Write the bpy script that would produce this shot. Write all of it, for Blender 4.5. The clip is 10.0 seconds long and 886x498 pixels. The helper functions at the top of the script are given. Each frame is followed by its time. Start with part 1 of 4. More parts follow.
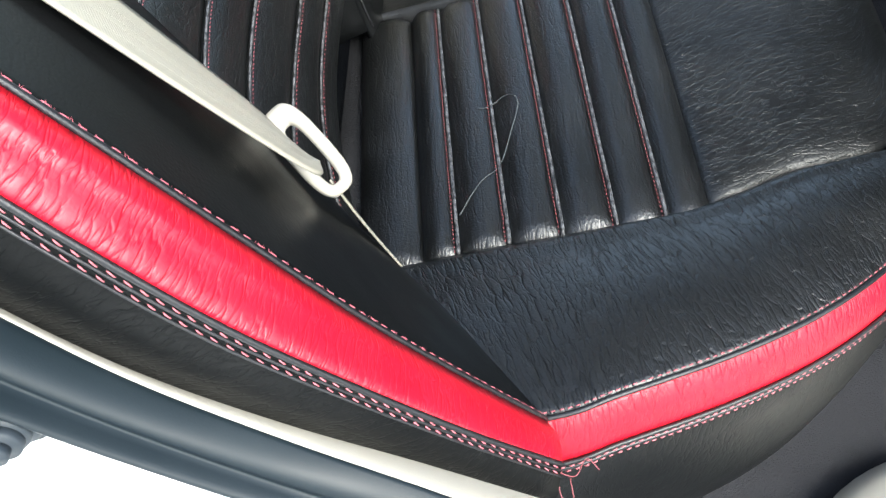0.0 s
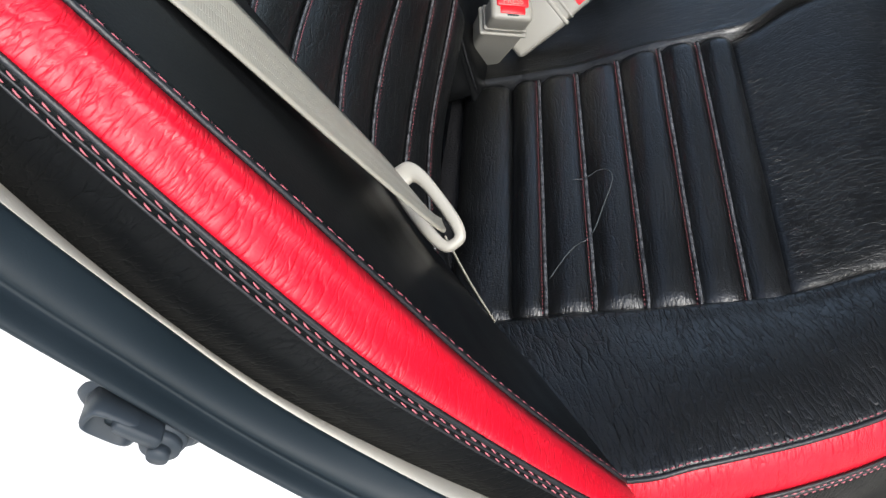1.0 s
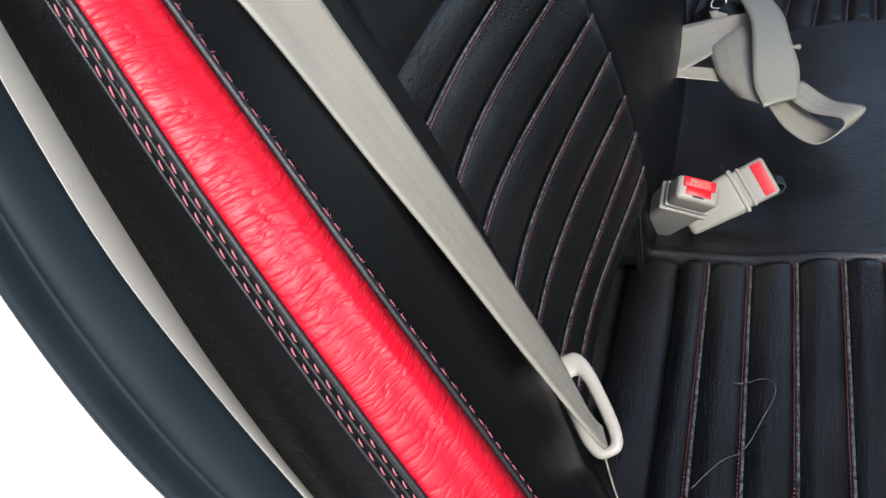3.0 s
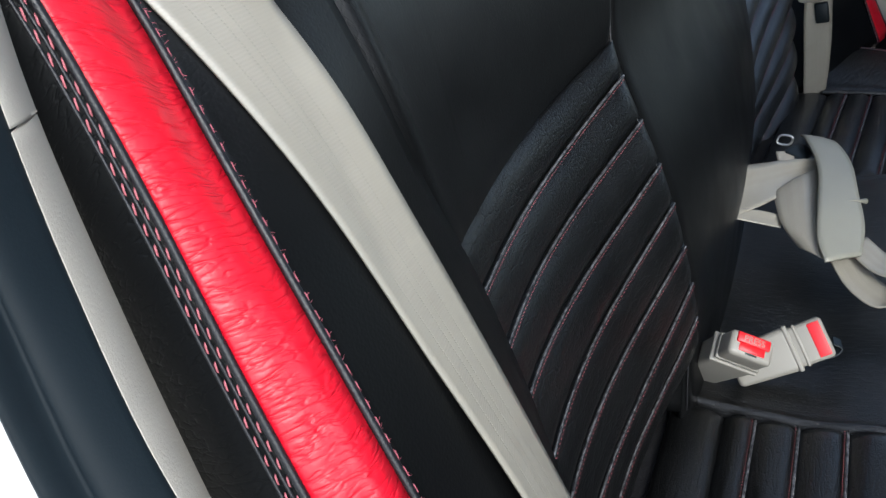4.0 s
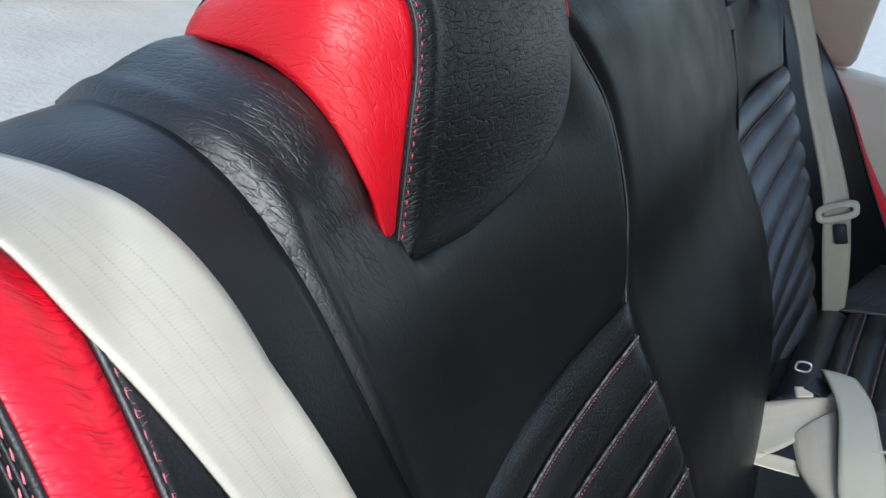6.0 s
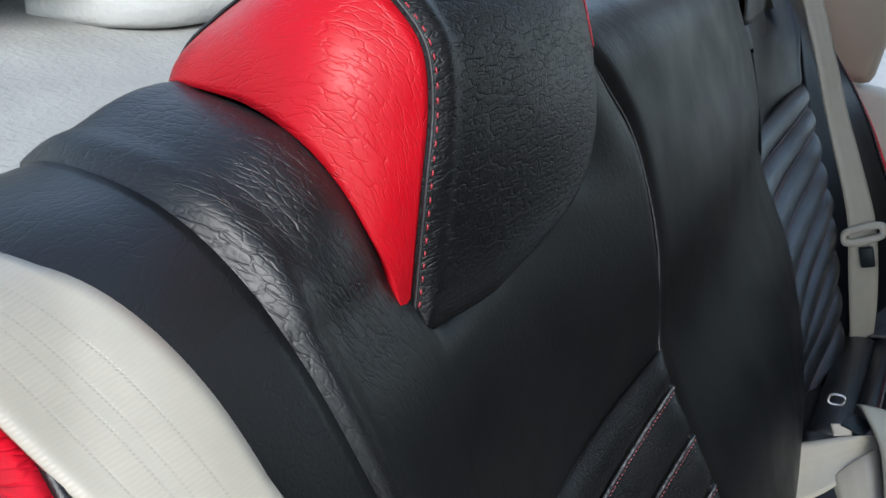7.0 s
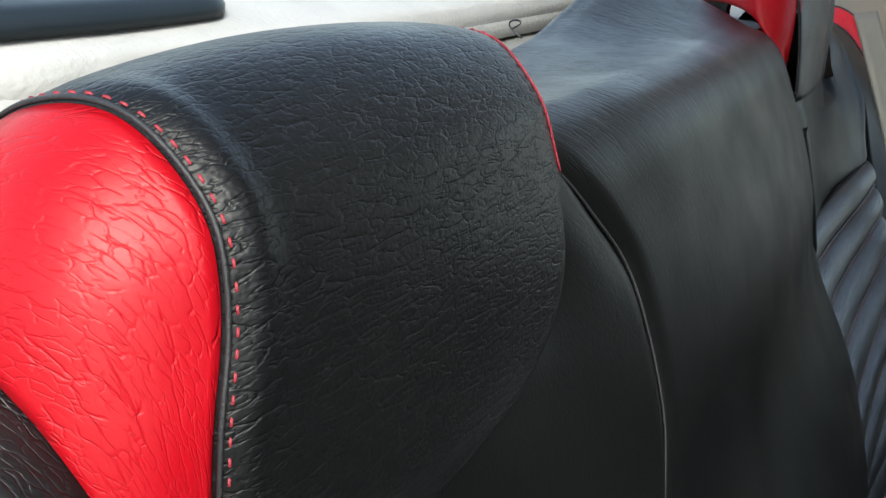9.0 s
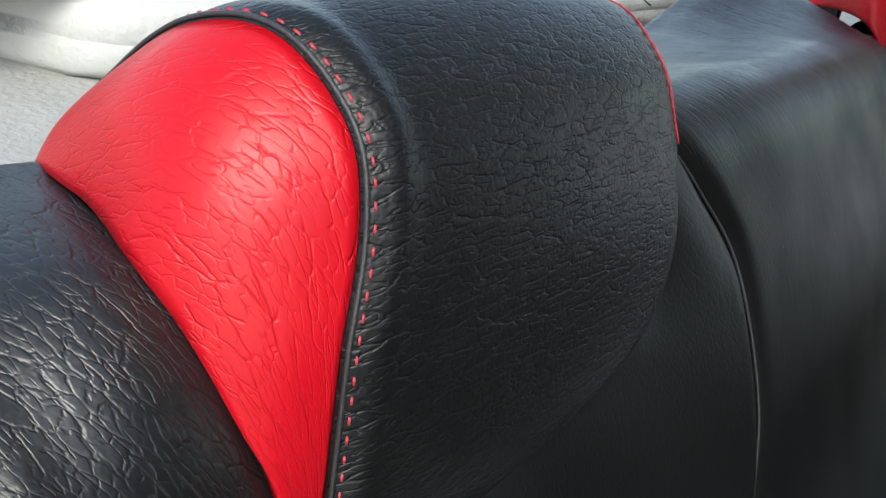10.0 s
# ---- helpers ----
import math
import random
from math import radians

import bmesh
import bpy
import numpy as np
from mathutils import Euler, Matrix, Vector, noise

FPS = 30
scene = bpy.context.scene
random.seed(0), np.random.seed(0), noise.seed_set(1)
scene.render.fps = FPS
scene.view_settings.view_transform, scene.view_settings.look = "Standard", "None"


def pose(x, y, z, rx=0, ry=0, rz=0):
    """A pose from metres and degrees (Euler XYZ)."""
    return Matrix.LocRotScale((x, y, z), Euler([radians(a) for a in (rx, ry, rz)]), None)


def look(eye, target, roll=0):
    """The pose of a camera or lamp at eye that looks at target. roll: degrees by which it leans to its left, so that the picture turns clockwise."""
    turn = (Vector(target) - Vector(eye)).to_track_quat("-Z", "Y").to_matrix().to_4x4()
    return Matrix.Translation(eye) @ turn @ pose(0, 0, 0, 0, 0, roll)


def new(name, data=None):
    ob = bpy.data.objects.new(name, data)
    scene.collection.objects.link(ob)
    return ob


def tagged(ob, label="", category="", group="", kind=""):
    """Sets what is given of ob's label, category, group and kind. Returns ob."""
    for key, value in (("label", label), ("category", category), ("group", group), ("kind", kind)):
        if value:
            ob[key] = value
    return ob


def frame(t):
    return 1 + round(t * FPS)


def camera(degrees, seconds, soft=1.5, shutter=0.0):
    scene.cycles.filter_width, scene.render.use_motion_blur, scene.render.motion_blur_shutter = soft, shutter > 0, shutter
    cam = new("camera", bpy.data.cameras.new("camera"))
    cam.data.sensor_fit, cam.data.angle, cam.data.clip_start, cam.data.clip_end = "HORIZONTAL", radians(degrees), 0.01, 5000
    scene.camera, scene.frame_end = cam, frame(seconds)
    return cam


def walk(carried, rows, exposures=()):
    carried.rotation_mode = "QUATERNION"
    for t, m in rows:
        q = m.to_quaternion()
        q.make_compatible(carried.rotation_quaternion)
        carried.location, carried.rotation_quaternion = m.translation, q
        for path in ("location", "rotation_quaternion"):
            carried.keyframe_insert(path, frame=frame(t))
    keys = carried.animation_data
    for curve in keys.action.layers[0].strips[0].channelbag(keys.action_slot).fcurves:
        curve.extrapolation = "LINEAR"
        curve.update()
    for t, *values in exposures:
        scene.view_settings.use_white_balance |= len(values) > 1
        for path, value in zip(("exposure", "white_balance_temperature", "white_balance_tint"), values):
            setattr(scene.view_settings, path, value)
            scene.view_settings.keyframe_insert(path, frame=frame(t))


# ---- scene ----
cam = camera(53.9, 10.0, soft=1.5)
PATH = [
    (0, (0.0530, -1.0084, 1.1013), (0.0119, -0.0407, -0.0441), -3.59),
    (0.5, (0.0268, -1.0197, 1.1172), (-0.0399, -0.0353, -0.0127), -0.99),
    (1, (0.0162, -1.0334, 1.1357), (-0.1026, -0.0055, 0.0498), -0.70),
    (1.5, (0.0128, -1.0309, 1.1339), (-0.1331, 0.0169, 0.0705), -0.47),
    (2, (0.0038, -1.0200, 1.1422), (-0.1881, 0.0446, 0.1031), 0.08),
    (2.5, (-0.0039, -1.0014, 1.1508), (-0.2417, 0.0749, 0.1334), 1.55),
    (2.7, (-0.0139, -0.9989, 1.1585), (-0.3009, 0.0827, 0.1597), 2.00),
    (3.8, (-0.0605, -0.9604, 1.1990), (-0.4701, 0.1405, 0.2662), 7.89),
    (4, (-0.0602, -0.9550, 1.2060), (-0.4829, 0.1666, 0.3041), 8.27),
    (4.5, (-0.0682, -0.9372, 1.2199), (-0.5129, 0.2363, 0.3983), 9.50),
    (5, (-0.0765, -0.9220, 1.2343), (-0.5755, 0.2586, 0.4552), 9.64),
    (5.5, (-0.0853, -0.9140, 1.2581), (-0.6002, 0.2852, 0.5188), 10.20),
    (5.7, (-0.0885, -0.9086, 1.2674), (-0.6087, 0.2996, 0.5467), 10.77),
    (6.8, (-0.1119, -0.8624, 1.2594), (-0.6652, 0.3565, 0.5825), 8.78),
    (7, (-0.1232, -0.8522, 1.2586), (-0.6738, 0.3712, 0.5876), 8.83),
    (7.5, (-0.1407, -0.8233, 1.2567), (-0.7017, 0.3995, 0.5934), 9.18),
    (8, (-0.1523, -0.7741, 1.2692), (-0.7335, 0.4529, 0.6315), 8.97),
    (8.5, (-0.1444, -0.7062, 1.2639), (-0.7317, 0.5241, 0.6383), 8.47),
    (9, (-0.1384, -0.6880, 1.2648), (-0.7999, 0.5077, 0.6462), 8.03),
    (9.5, (-0.1417, -0.7050, 1.2548), (-0.8948, 0.4347, 0.6352), 8.89),
    (10, (-0.1453, -0.7036, 1.2449), (-0.9063, 0.4282, 0.6204), 10.19),
]
walk(cam, [(t, look(eye, target, roll)) for t, eye, target, roll in PATH], [
    (0, 1.50, 6500, 2), (0.4, 0.90, 6500, 4), (0.9, 0.50, 6500, 6), (1.5, 0.40, 6500, 9), (2.7, 0.38, 6450, 9), (4.0, 0.26, 6200, 6), (4.6, 0.64, 6150, 5), (5.5, 0.72, 6100, 5),
    (7.2, 0.46, 6250, 5), (8.5, 0.76, 6800, 3), (10, 0.68, 6650, 3)])

# ---- light: open sky through the door opening and the windows ----
world = bpy.data.worlds.new("sky")
scene.world = world
world.use_nodes = True
wn = world.node_tree
sky = wn.nodes.new("ShaderNodeTexSky")
sky.sky_type, sky.sun_disc = "NISHITA", False
sky.sun_elevation, sky.sun_rotation = radians(45), radians(145)
sky.air_density, sky.dust_density = 1.0, 2.0
haze = wn.nodes.new("ShaderNodeHueSaturation")
haze.inputs["Saturation"].default_value = 0.82
wn.links.new(sky.outputs[0], haze.inputs["Color"])
wn.links.new(haze.outputs[0], wn.nodes["Background"].inputs[0])
wn.nodes["Background"].inputs[1].default_value = 0.26
sun_data = bpy.data.lights.new("sun", "SUN")
sun_data.energy, sun_data.angle, sun_data.color = 2.2, radians(30), (1.0, 0.99, 0.98)
sun = new("sun", sun_data)
sun.matrix_world = look((1.8, -2.4, 3.0), (0, 0, 0.0))


# ---- materials ----
def material(name, color, rough=0.5, metal=0.0, spec=0.5, coat=0.0):
    m = bpy.data.materials.new(name)
    m.use_nodes = True
    b = m.node_tree.nodes["Principled BSDF"]
    b.inputs["Base Color"].default_value = (*color, 1)
    b.inputs["Roughness"].default_value = rough
    b.inputs["Metallic"].default_value = metal
    b.inputs["Specular IOR Level"].default_value = spec
    b.inputs["Coat Weight"].default_value = coat
    b.inputs["Coat Roughness"].default_value = 0.08
    return m, m.node_tree, b


def node(nt, kind, **values):
    n = nt.nodes.new(kind)
    for k, v in values.items():
        n.inputs[k.replace("_", " ")].default_value = v
    return n


def coords(nt, scale=(1, 1, 1), uv=False, rot=(0, 0, 0)):
    tc = nt.nodes.new("ShaderNodeTexCoord")
    mp = nt.nodes.new("ShaderNodeMapping")
    mp.inputs["Scale"].default_value = scale
    mp.inputs["Rotation"].default_value = rot
    nt.links.new(tc.outputs["UV" if uv else "Object"], mp.inputs["Vector"])
    return mp.outputs[0]


def ramp(nt, src, a, b, va, vb):
    r = nt.nodes.new("ShaderNodeMapRange")
    r.inputs["From Min"].default_value, r.inputs["From Max"].default_value = a, b
    r.inputs["To Min"].default_value, r.inputs["To Max"].default_value = va, vb
    nt.links.new(src, r.inputs["Value"])
    return r.outputs[0]


def math_node(nt, op, a, b=None):
    n = nt.nodes.new("ShaderNodeMath")
    n.operation = op
    for k, v in enumerate((a, b)):
        if v is None:
            continue
        if isinstance(v, (int, float)):
            n.inputs[k].default_value = v
        else:
            nt.links.new(v, n.inputs[k])
    return n.outputs[0]


def add_bump(nt, b, height, strength, distance):
    bp = nt.nodes.new("ShaderNodeBump")
    bp.inputs["Strength"].default_value, bp.inputs["Distance"].default_value = strength, distance
    nt.links.new(height, bp.inputs["Height"])
    nt.links.new(bp.outputs[0], b.inputs["Normal"])


def tint(nt, b, fac, dark, light):
    mx = nt.nodes.new("ShaderNodeMix")
    mx.data_type = "RGBA"
    mx.inputs[6].default_value, mx.inputs[7].default_value = (*dark, 1), (*light, 1)
    nt.links.new(fac, mx.inputs[0])
    nt.links.new(mx.outputs[2], b.inputs["Base Color"])


def leather(name, dark, light, rough, wrinkle=1.0, cells=(160, 70), spec=0.5, grain_size=1.0, worn="", wide=1.0, stray=1.1, pebble=0.30, turn=0.0, pillow=0.35, cover=0.0):
    """Coated leather: pebbled grain, branching creases and a slow change of gloss. cells: creases per metre along and
    across the piece; worn: a vertex value that deepens the creases and raises the sheen.
    """
    m, nt, b = material(name, dark, rough, spec=spec)
    v = coords(nt)
    uv = coords(nt, (cells[0], cells[1], 1), uv=True)
    if turn:
        across = nt.nodes.new("ShaderNodeMapping")
        across.inputs["Scale"].default_value = (cells[0], cells[1], 1)
        nt.links.new(coords(nt, uv=True, rot=(0, 0, radians(turn))), across.inputs["Vector"])
        uv = across.outputs[0]
    grain = nt.nodes.new("ShaderNodeTexVoronoi")
    grain.feature = "SMOOTH_F1"
    grain.inputs["Scale"].default_value = 650 / grain_size
    nt.links.new(v, grain.inputs["Vector"])

    wob = nt.nodes.new("ShaderNodeTexNoise")
    wob.inputs["Scale"].default_value, wob.inputs["Detail"].default_value = 0.9, 3
    nt.links.new(uv, wob.inputs["Vector"])
    shift = nt.nodes.new("ShaderNodeVectorMath")
    shift.operation = "MULTIPLY_ADD"
    shift.inputs[1].default_value = (stray, stray, 0)
    nt.links.new(wob.outputs["Color"], shift.inputs[0])
    nt.links.new(uv, shift.inputs[2])

    def soften(src, a, b, va, vb):
        r = nt.nodes.new("ShaderNodeMapRange")
        r.interpolation_type = "SMOOTHSTEP"
        r.inputs["From Min"].default_value, r.inputs["From Max"].default_value = a, b
        r.inputs["To Min"].default_value, r.inputs["To Max"].default_value = va, vb
        nt.links.new(src, r.inputs["Value"])
        return r.outputs[0]

    def gaps(scale, lo, hi):
        n = nt.nodes.new("ShaderNodeTexNoise")
        n.noise_dimensions = "2D"
        n.inputs["Scale"].default_value, n.inputs["Detail"].default_value = scale, 2
        nt.links.new(uv, n.inputs["Vector"])
        return soften(n.outputs["Fac"], lo, hi, 0.0, 1.0)

    def net(scale, width, offset):
        """Long folds that branch and join, and the padded cells between them."""
        move = nt.nodes.new("ShaderNodeVectorMath")
        move.inputs[1].default_value = (offset, offset * 0.7, 0)
        nt.links.new(shift.outputs[0], move.inputs[0])
        n = nt.nodes.new("ShaderNodeTexVoronoi")
        n.feature, n.voronoi_dimensions = "DISTANCE_TO_EDGE", "2D"
        n.inputs["Scale"].default_value = scale
        nt.links.new(move.outputs[0], n.inputs["Vector"])
        return soften(n.outputs["Distance"], 0.0, width, 1.0, 0.0), soften(n.outputs["Distance"], 0.0, 0.42, 1.0, 0.0)

    slow = nt.nodes.new("ShaderNodeTexNoise")
    slow.inputs["Scale"].default_value, slow.inputs["Detail"].default_value = 16, 3
    nt.links.new(v, slow.inputs["Vector"])
    where = ramp(nt, slow.outputs["Fac"], 0.36, 0.62, 0.35, 1.0)
    (long_folds, long_cells), (fine_folds, fine_cells) = net(0.62, 0.085 * wide, 3.1), net(1.35, 0.13 * wide, 17.3)
    big = math_node(nt, "MULTIPLY", math_node(nt, "ADD", long_folds, math_node(nt, "MULTIPLY", long_cells, pillow)), math_node(nt, "MULTIPLY", gaps(0.5, 0.38 - cover, 0.58 - cover), where))
    small = math_node(nt, "MULTIPLY", math_node(nt, "ADD", fine_folds, math_node(nt, "MULTIPLY", fine_cells, pillow)), math_node(nt, "MULTIPLY", gaps(0.9, 0.38 - cover, 0.62 - cover), 0.5))
    swell = math_node(nt, "MULTIPLY", wob.outputs["Fac"], -0.5)
    lines = math_node(nt, "MULTIPLY", math_node(nt, "ADD", math_node(nt, "ADD", big, small), swell), -wrinkle)
    if worn:
        at = nt.nodes.new("ShaderNodeAttribute")
        at.attribute_name = worn
        lines = math_node(nt, "MULTIPLY", lines, ramp(nt, at.outputs["Fac"], 0, 1, 0.15, 1.0))
        # Also lifts specular where the value is high: a sheen painted by place.
        nt.links.new(ramp(nt, at.outputs["Fac"], 0, 1, spec * 0.28, spec), b.inputs["Specular IOR Level"])
    h = math_node(nt, "ADD", lines, math_node(nt, "MULTIPLY", grain.outputs["Distance"], pebble * grain_size))
    add_bump(nt, b, h, 1.0, 0.0009)
    tint(nt, b, slow.outputs["Fac"], dark, light)
    nt.links.new(ramp(nt, slow.outputs["Fac"], 0.3, 0.7, rough - 0.05, rough + 0.08), b.inputs["Roughness"])
    return m


def plain(name, color, rough, bump_scale=0.0, bump=0.0, coat=0.0, var=0.12, spec=0.5):
    m, nt, b = material(name, color, rough, coat=coat, spec=spec)
    slow = nt.nodes.new("ShaderNodeTexNoise")
    slow.inputs["Scale"].default_value, slow.inputs["Detail"].default_value = 18, 6
    nt.links.new(coords(nt), slow.inputs["Vector"])
    tint(nt, b, slow.outputs["Fac"], tuple(c * (1 - var) for c in color), tuple(min(1, c * (1 + var)) for c in color))
    nt.links.new(ramp(nt, slow.outputs["Fac"], 0.3, 0.7, max(0.03, rough - 0.05), rough + 0.05), b.inputs["Roughness"])
    if bump:
        fine = nt.nodes.new("ShaderNodeTexNoise")
        fine.inputs["Scale"].default_value, fine.inputs["Detail"].default_value = bump_scale, 5
        nt.links.new(coords(nt), fine.inputs["Vector"])
        add_bump(nt, b, fine.outputs["Fac"], 0.7, bump)
    return m


def webbing(name, dark, light):
    """Woven belt: fine twill ribs across, stronger in two lengthwise bands that dotted lines border."""
    m, nt, b = material(name, light, 0.40, spec=0.75)
    uv = coords(nt, uv=True)
    parts = nt.nodes.new("ShaderNodeSeparateXYZ")
    nt.links.new(uv, parts.inputs[0])
    across = parts.outputs["Y"]

    def away(centre):
        return math_node(nt, "ABSOLUTE", math_node(nt, "SUBTRACT", across, centre))

    first, second = away(0.0150), away(0.0275)
    near_band = math_node(nt, "MINIMUM", first, second)
    bands = ramp(nt, near_band, 0.0030, 0.0036, 1.0, 0.0)
    border = ramp(nt, math_node(nt, "ABSOLUTE", math_node(nt, "SUBTRACT", near_band, 0.0040)), 0.0002, 0.0005, 1.0, 0.0)
    twill = nt.nodes.new("ShaderNodeTexWave")
    twill.bands_direction = "X"
    twill.inputs["Scale"].default_value = 200
    twill.inputs["Distortion"].default_value, twill.inputs["Detail Scale"].default_value = 0.6, 3.0
    nt.links.new(coords(nt, (1, 1, 1), uv=True, rot=(0, 0, radians(14))), twill.inputs["Vector"])
    dots = nt.nodes.new("ShaderNodeTexWave")
    dots.bands_direction = "X"
    dots.inputs["Scale"].default_value = 210
    nt.links.new(uv, dots.inputs["Vector"])
    pits = math_node(nt, "MULTIPLY", border, ramp(nt, dots.outputs["Fac"], 0.35, 0.65, 0.0, 1.0))
    ribs = math_node(nt, "MULTIPLY", twill.outputs["Fac"], ramp(nt, bands, 0, 1, 0.35, 0.62))
    worn = nt.nodes.new("ShaderNodeTexNoise")
    worn.inputs["Scale"].default_value, worn.inputs["Detail"].default_value = 45, 4
    nt.links.new(uv, worn.inputs["Vector"])
    add_bump(nt, b, math_node(nt, "SUBTRACT", ribs, pits), 0.6, 0.00018)
    shade = math_node(nt, "MULTIPLY", ramp(nt, ribs, 0, 1, 1.0, 0.85), ramp(nt, pits, 0, 1, 1.0, 0.82))
    tint(nt, b, math_node(nt, "MULTIPLY", shade, ramp(nt, worn.outputs["Fac"], 0.3, 0.7, 0.86, 1.0)), dark, light)
    nt.links.new(ramp(nt, bands, 0, 1, 0.36, 0.52), b.inputs["Roughness"])
    return m


DARK, DARK_2 = (0.0030, 0.0033, 0.0035), (0.0054, 0.0057, 0.0060)
# One leather; specular differs per copy to imitate brighter or dimmer light.
BLACK = leather("black_leather", DARK, DARK_2, 0.38, 0.26, (70, 240), spec=0.32)
# Lit copies: higher specular brightens the cushion and the far ribs.
BLACK_LIT = leather("black_leather_lit", DARK, DARK_2, 0.34, 0.30, (55, 330), spec=0.85, pillow=0.3)
BLACK_LIT_EDGE = leather("black_leather_lit_creased", DARK, DARK_2, 0.34, 0.42, (260, 80), spec=0.70, wide=1.2, pebble=0.2, pillow=0.6)
BLACK_LIT_FRONT = leather("black_leather_lit_front", DARK, DARK_2, 0.36, 0.28, (80, 280), spec=0.55, wide=1.2, pebble=0.2, pillow=0.4)
BLACK_ACROSS = leather("black_leather_creased", DARK, DARK_2, 0.36, 0.28, (125, 330), spec=0.28, wide=1.2, pebble=0.18)
BLACK_ALONG = leather("black_leather_wrinkled", DARK, DARK_2, 0.36, 0.30, (240, 90), spec=0.08, wide=1.2, pebble=0.08)
BLACK_PANEL = leather("black_leather_panel", DARK, DARK_2, 0.38, 0.27, (105, 290), spec=0.60, worn="crease_sheen", wide=1.1, pebble=0.10, turn=-105, pillow=0.25, cover=0.07)
BLACK_FLAT = leather("black_leather_smooth", DARK, DARK_2, 0.40, 0.12, (250, 75), spec=0.50, worn="crease_sheen", wide=1.1, pebble=0.10, pillow=0.2)
BLACK_SKIRT = leather("black_leather_skirt", DARK, DARK_2, 0.38, 0.34, (55, 240), spec=0.20, pebble=0.12)
# Dimmed copies: specular cut to keep the middle seat's front dark.
BLACK_SMOOTH = leather("black_leather_dimmed", DARK, DARK_2, 0.37, 0.07, (90, 130), spec=0.09, pebble=0.08)
BLACK_PAD = leather("black_leather_pad", DARK, DARK_2, 0.37, 0.24, (330, 45), spec=0.32, worn="crease_sheen", wide=1.2, stray=0.6, pebble=0.08, pillow=0.4)
RED = leather("red_leather", (0.62, 0.004, 0.018), (0.70, 0.006, 0.025), 0.39, 0.42, (300, 72), spec=0.44, wide=1.4, stray=0.7, pebble=0.08, pillow=0.55)
RED_PATCH = leather("red_leather_patch", (0.31, 0.002, 0.007), (0.37, 0.003, 0.010), 0.34, 0.26, (280, 100), spec=0.23, wide=1.0, stray=0.8, pebble=0.04, turn=24, pillow=0.12)
CORD = plain("black_piping", (0.010, 0.010, 0.012), 0.36, 900, 0.0004)
FOLD, fold_nodes, fold_shader = material("worn_glint_leather", (0.05, 0.05, 0.055), 0.34)
# Pale flecks paint broken highlights along the worn fold.
rub_glints = node(fold_nodes, "ShaderNodeTexNoise", Scale=260, Detail=5, Roughness=0.7)
fold_nodes.links.new(coords(fold_nodes), rub_glints.inputs["Vector"])
tint(fold_nodes, fold_shader, ramp(fold_nodes, rub_glints.outputs["Fac"], 0.42, 0.62, 0.0, 1.0), (0.010, 0.010, 0.012), (0.150, 0.152, 0.160))
add_bump(fold_nodes, fold_shader, rub_glints.outputs["Fac"], 0.8, 0.0006)
THREAD_PINK = plain("pink_thread", (0.40, 0.105, 0.125), 0.6)
THREAD_HEAD = plain("red_thread", (0.26, 0.016, 0.028), 0.6)
# Slightly greyer than CORD; on the middle seat it imitates a ridge highlight.
CORD_GREY = plain("grey_piping", (0.016, 0.016, 0.018), 0.46, 900, 0.0005)
THREAD_ROSE = plain("rose_thread", (0.46, 0.115, 0.145), 0.6)
THREAD_RED = plain("dark_red_thread", (0.22, 0.055, 0.065), 0.6)
BELT = webbing("beige_webbing", (0.140, 0.128, 0.105), (0.305, 0.284, 0.236))
IVORY = plain("ivory_plastic", (0.40, 0.375, 0.325), 0.40, 400, 0.0001, var=0.06)
BUCKLE = plain("ivory_buckle_plastic", (0.27, 0.255, 0.222), 0.42, 400, 0.0001, var=0.08)
CREAM = plain("cream_trim_plastic", (0.46, 0.43, 0.375), 0.6, 900, 0.0003, var=0.05, spec=0.3)
BEIGE = plain("beige_pillar_trim", (0.36, 0.30, 0.24), 0.7, 900, 0.0003, var=0.05, spec=0.3)
FLAP = plain("pale_flap_webbing", (0.27, 0.265, 0.222), 0.42, 500, 0.0003, var=0.14, spec=0.6)
BUTTON = plain("red_plastic", (0.68, 0.012, 0.02), 0.32, var=0.05)
SLOT_RED = plain("dark_red_plastic", (0.20, 0.004, 0.008), 0.4, var=0.05)
RUBBER = plain("black_rubber", (0.0085, 0.0140, 0.0185), 0.45, 900, 0.00008, var=0.2, spec=0.32)
BUFFER = plain("grey_rubber", (0.022, 0.029, 0.037), 0.55, 900, 0.00008, var=0.15, spec=0.35)
CHALK = plain("grey_chalk", (0.060, 0.068, 0.072), 0.8)
# Same felt as FELT, made paler to imitate light on the board's top.
BOARD = plain("lit_felt", (0.42, 0.42, 0.405), 0.95, 260, 0.0016, var=0.18, spec=0.1)
FELT = plain("grey_felt", (0.285, 0.285, 0.27), 0.95, 260, 0.0022, var=0.30, spec=0.1)
PAINT = plain("white_car_paint", (0.82, 0.82, 0.81), 0.25, coat=1.0, var=0.02)
TRIM_BLACK = plain("black_panel_plastic", (0.018, 0.018, 0.020), 0.6, 700, 0.0004, spec=0.3)
CARPET = plain("dark_carpet", (0.03, 0.03, 0.033), 0.95, 500, 0.003, spec=0.1)
LINER = plain("pale_headliner", (0.70, 0.68, 0.64), 0.9, 500, 0.001, spec=0.1)
STEEL = material("bright_steel", (0.6, 0.6, 0.6), 0.3, 1.0)[0]
CONCRETE = plain("concrete", (0.28, 0.285, 0.285), 0.85, 60, 0.004, var=0.25)


# ---- mesh helpers ----
def thing(name, label, category, group="", kind=""):
    return tagged(new(name), label, category, group, kind)


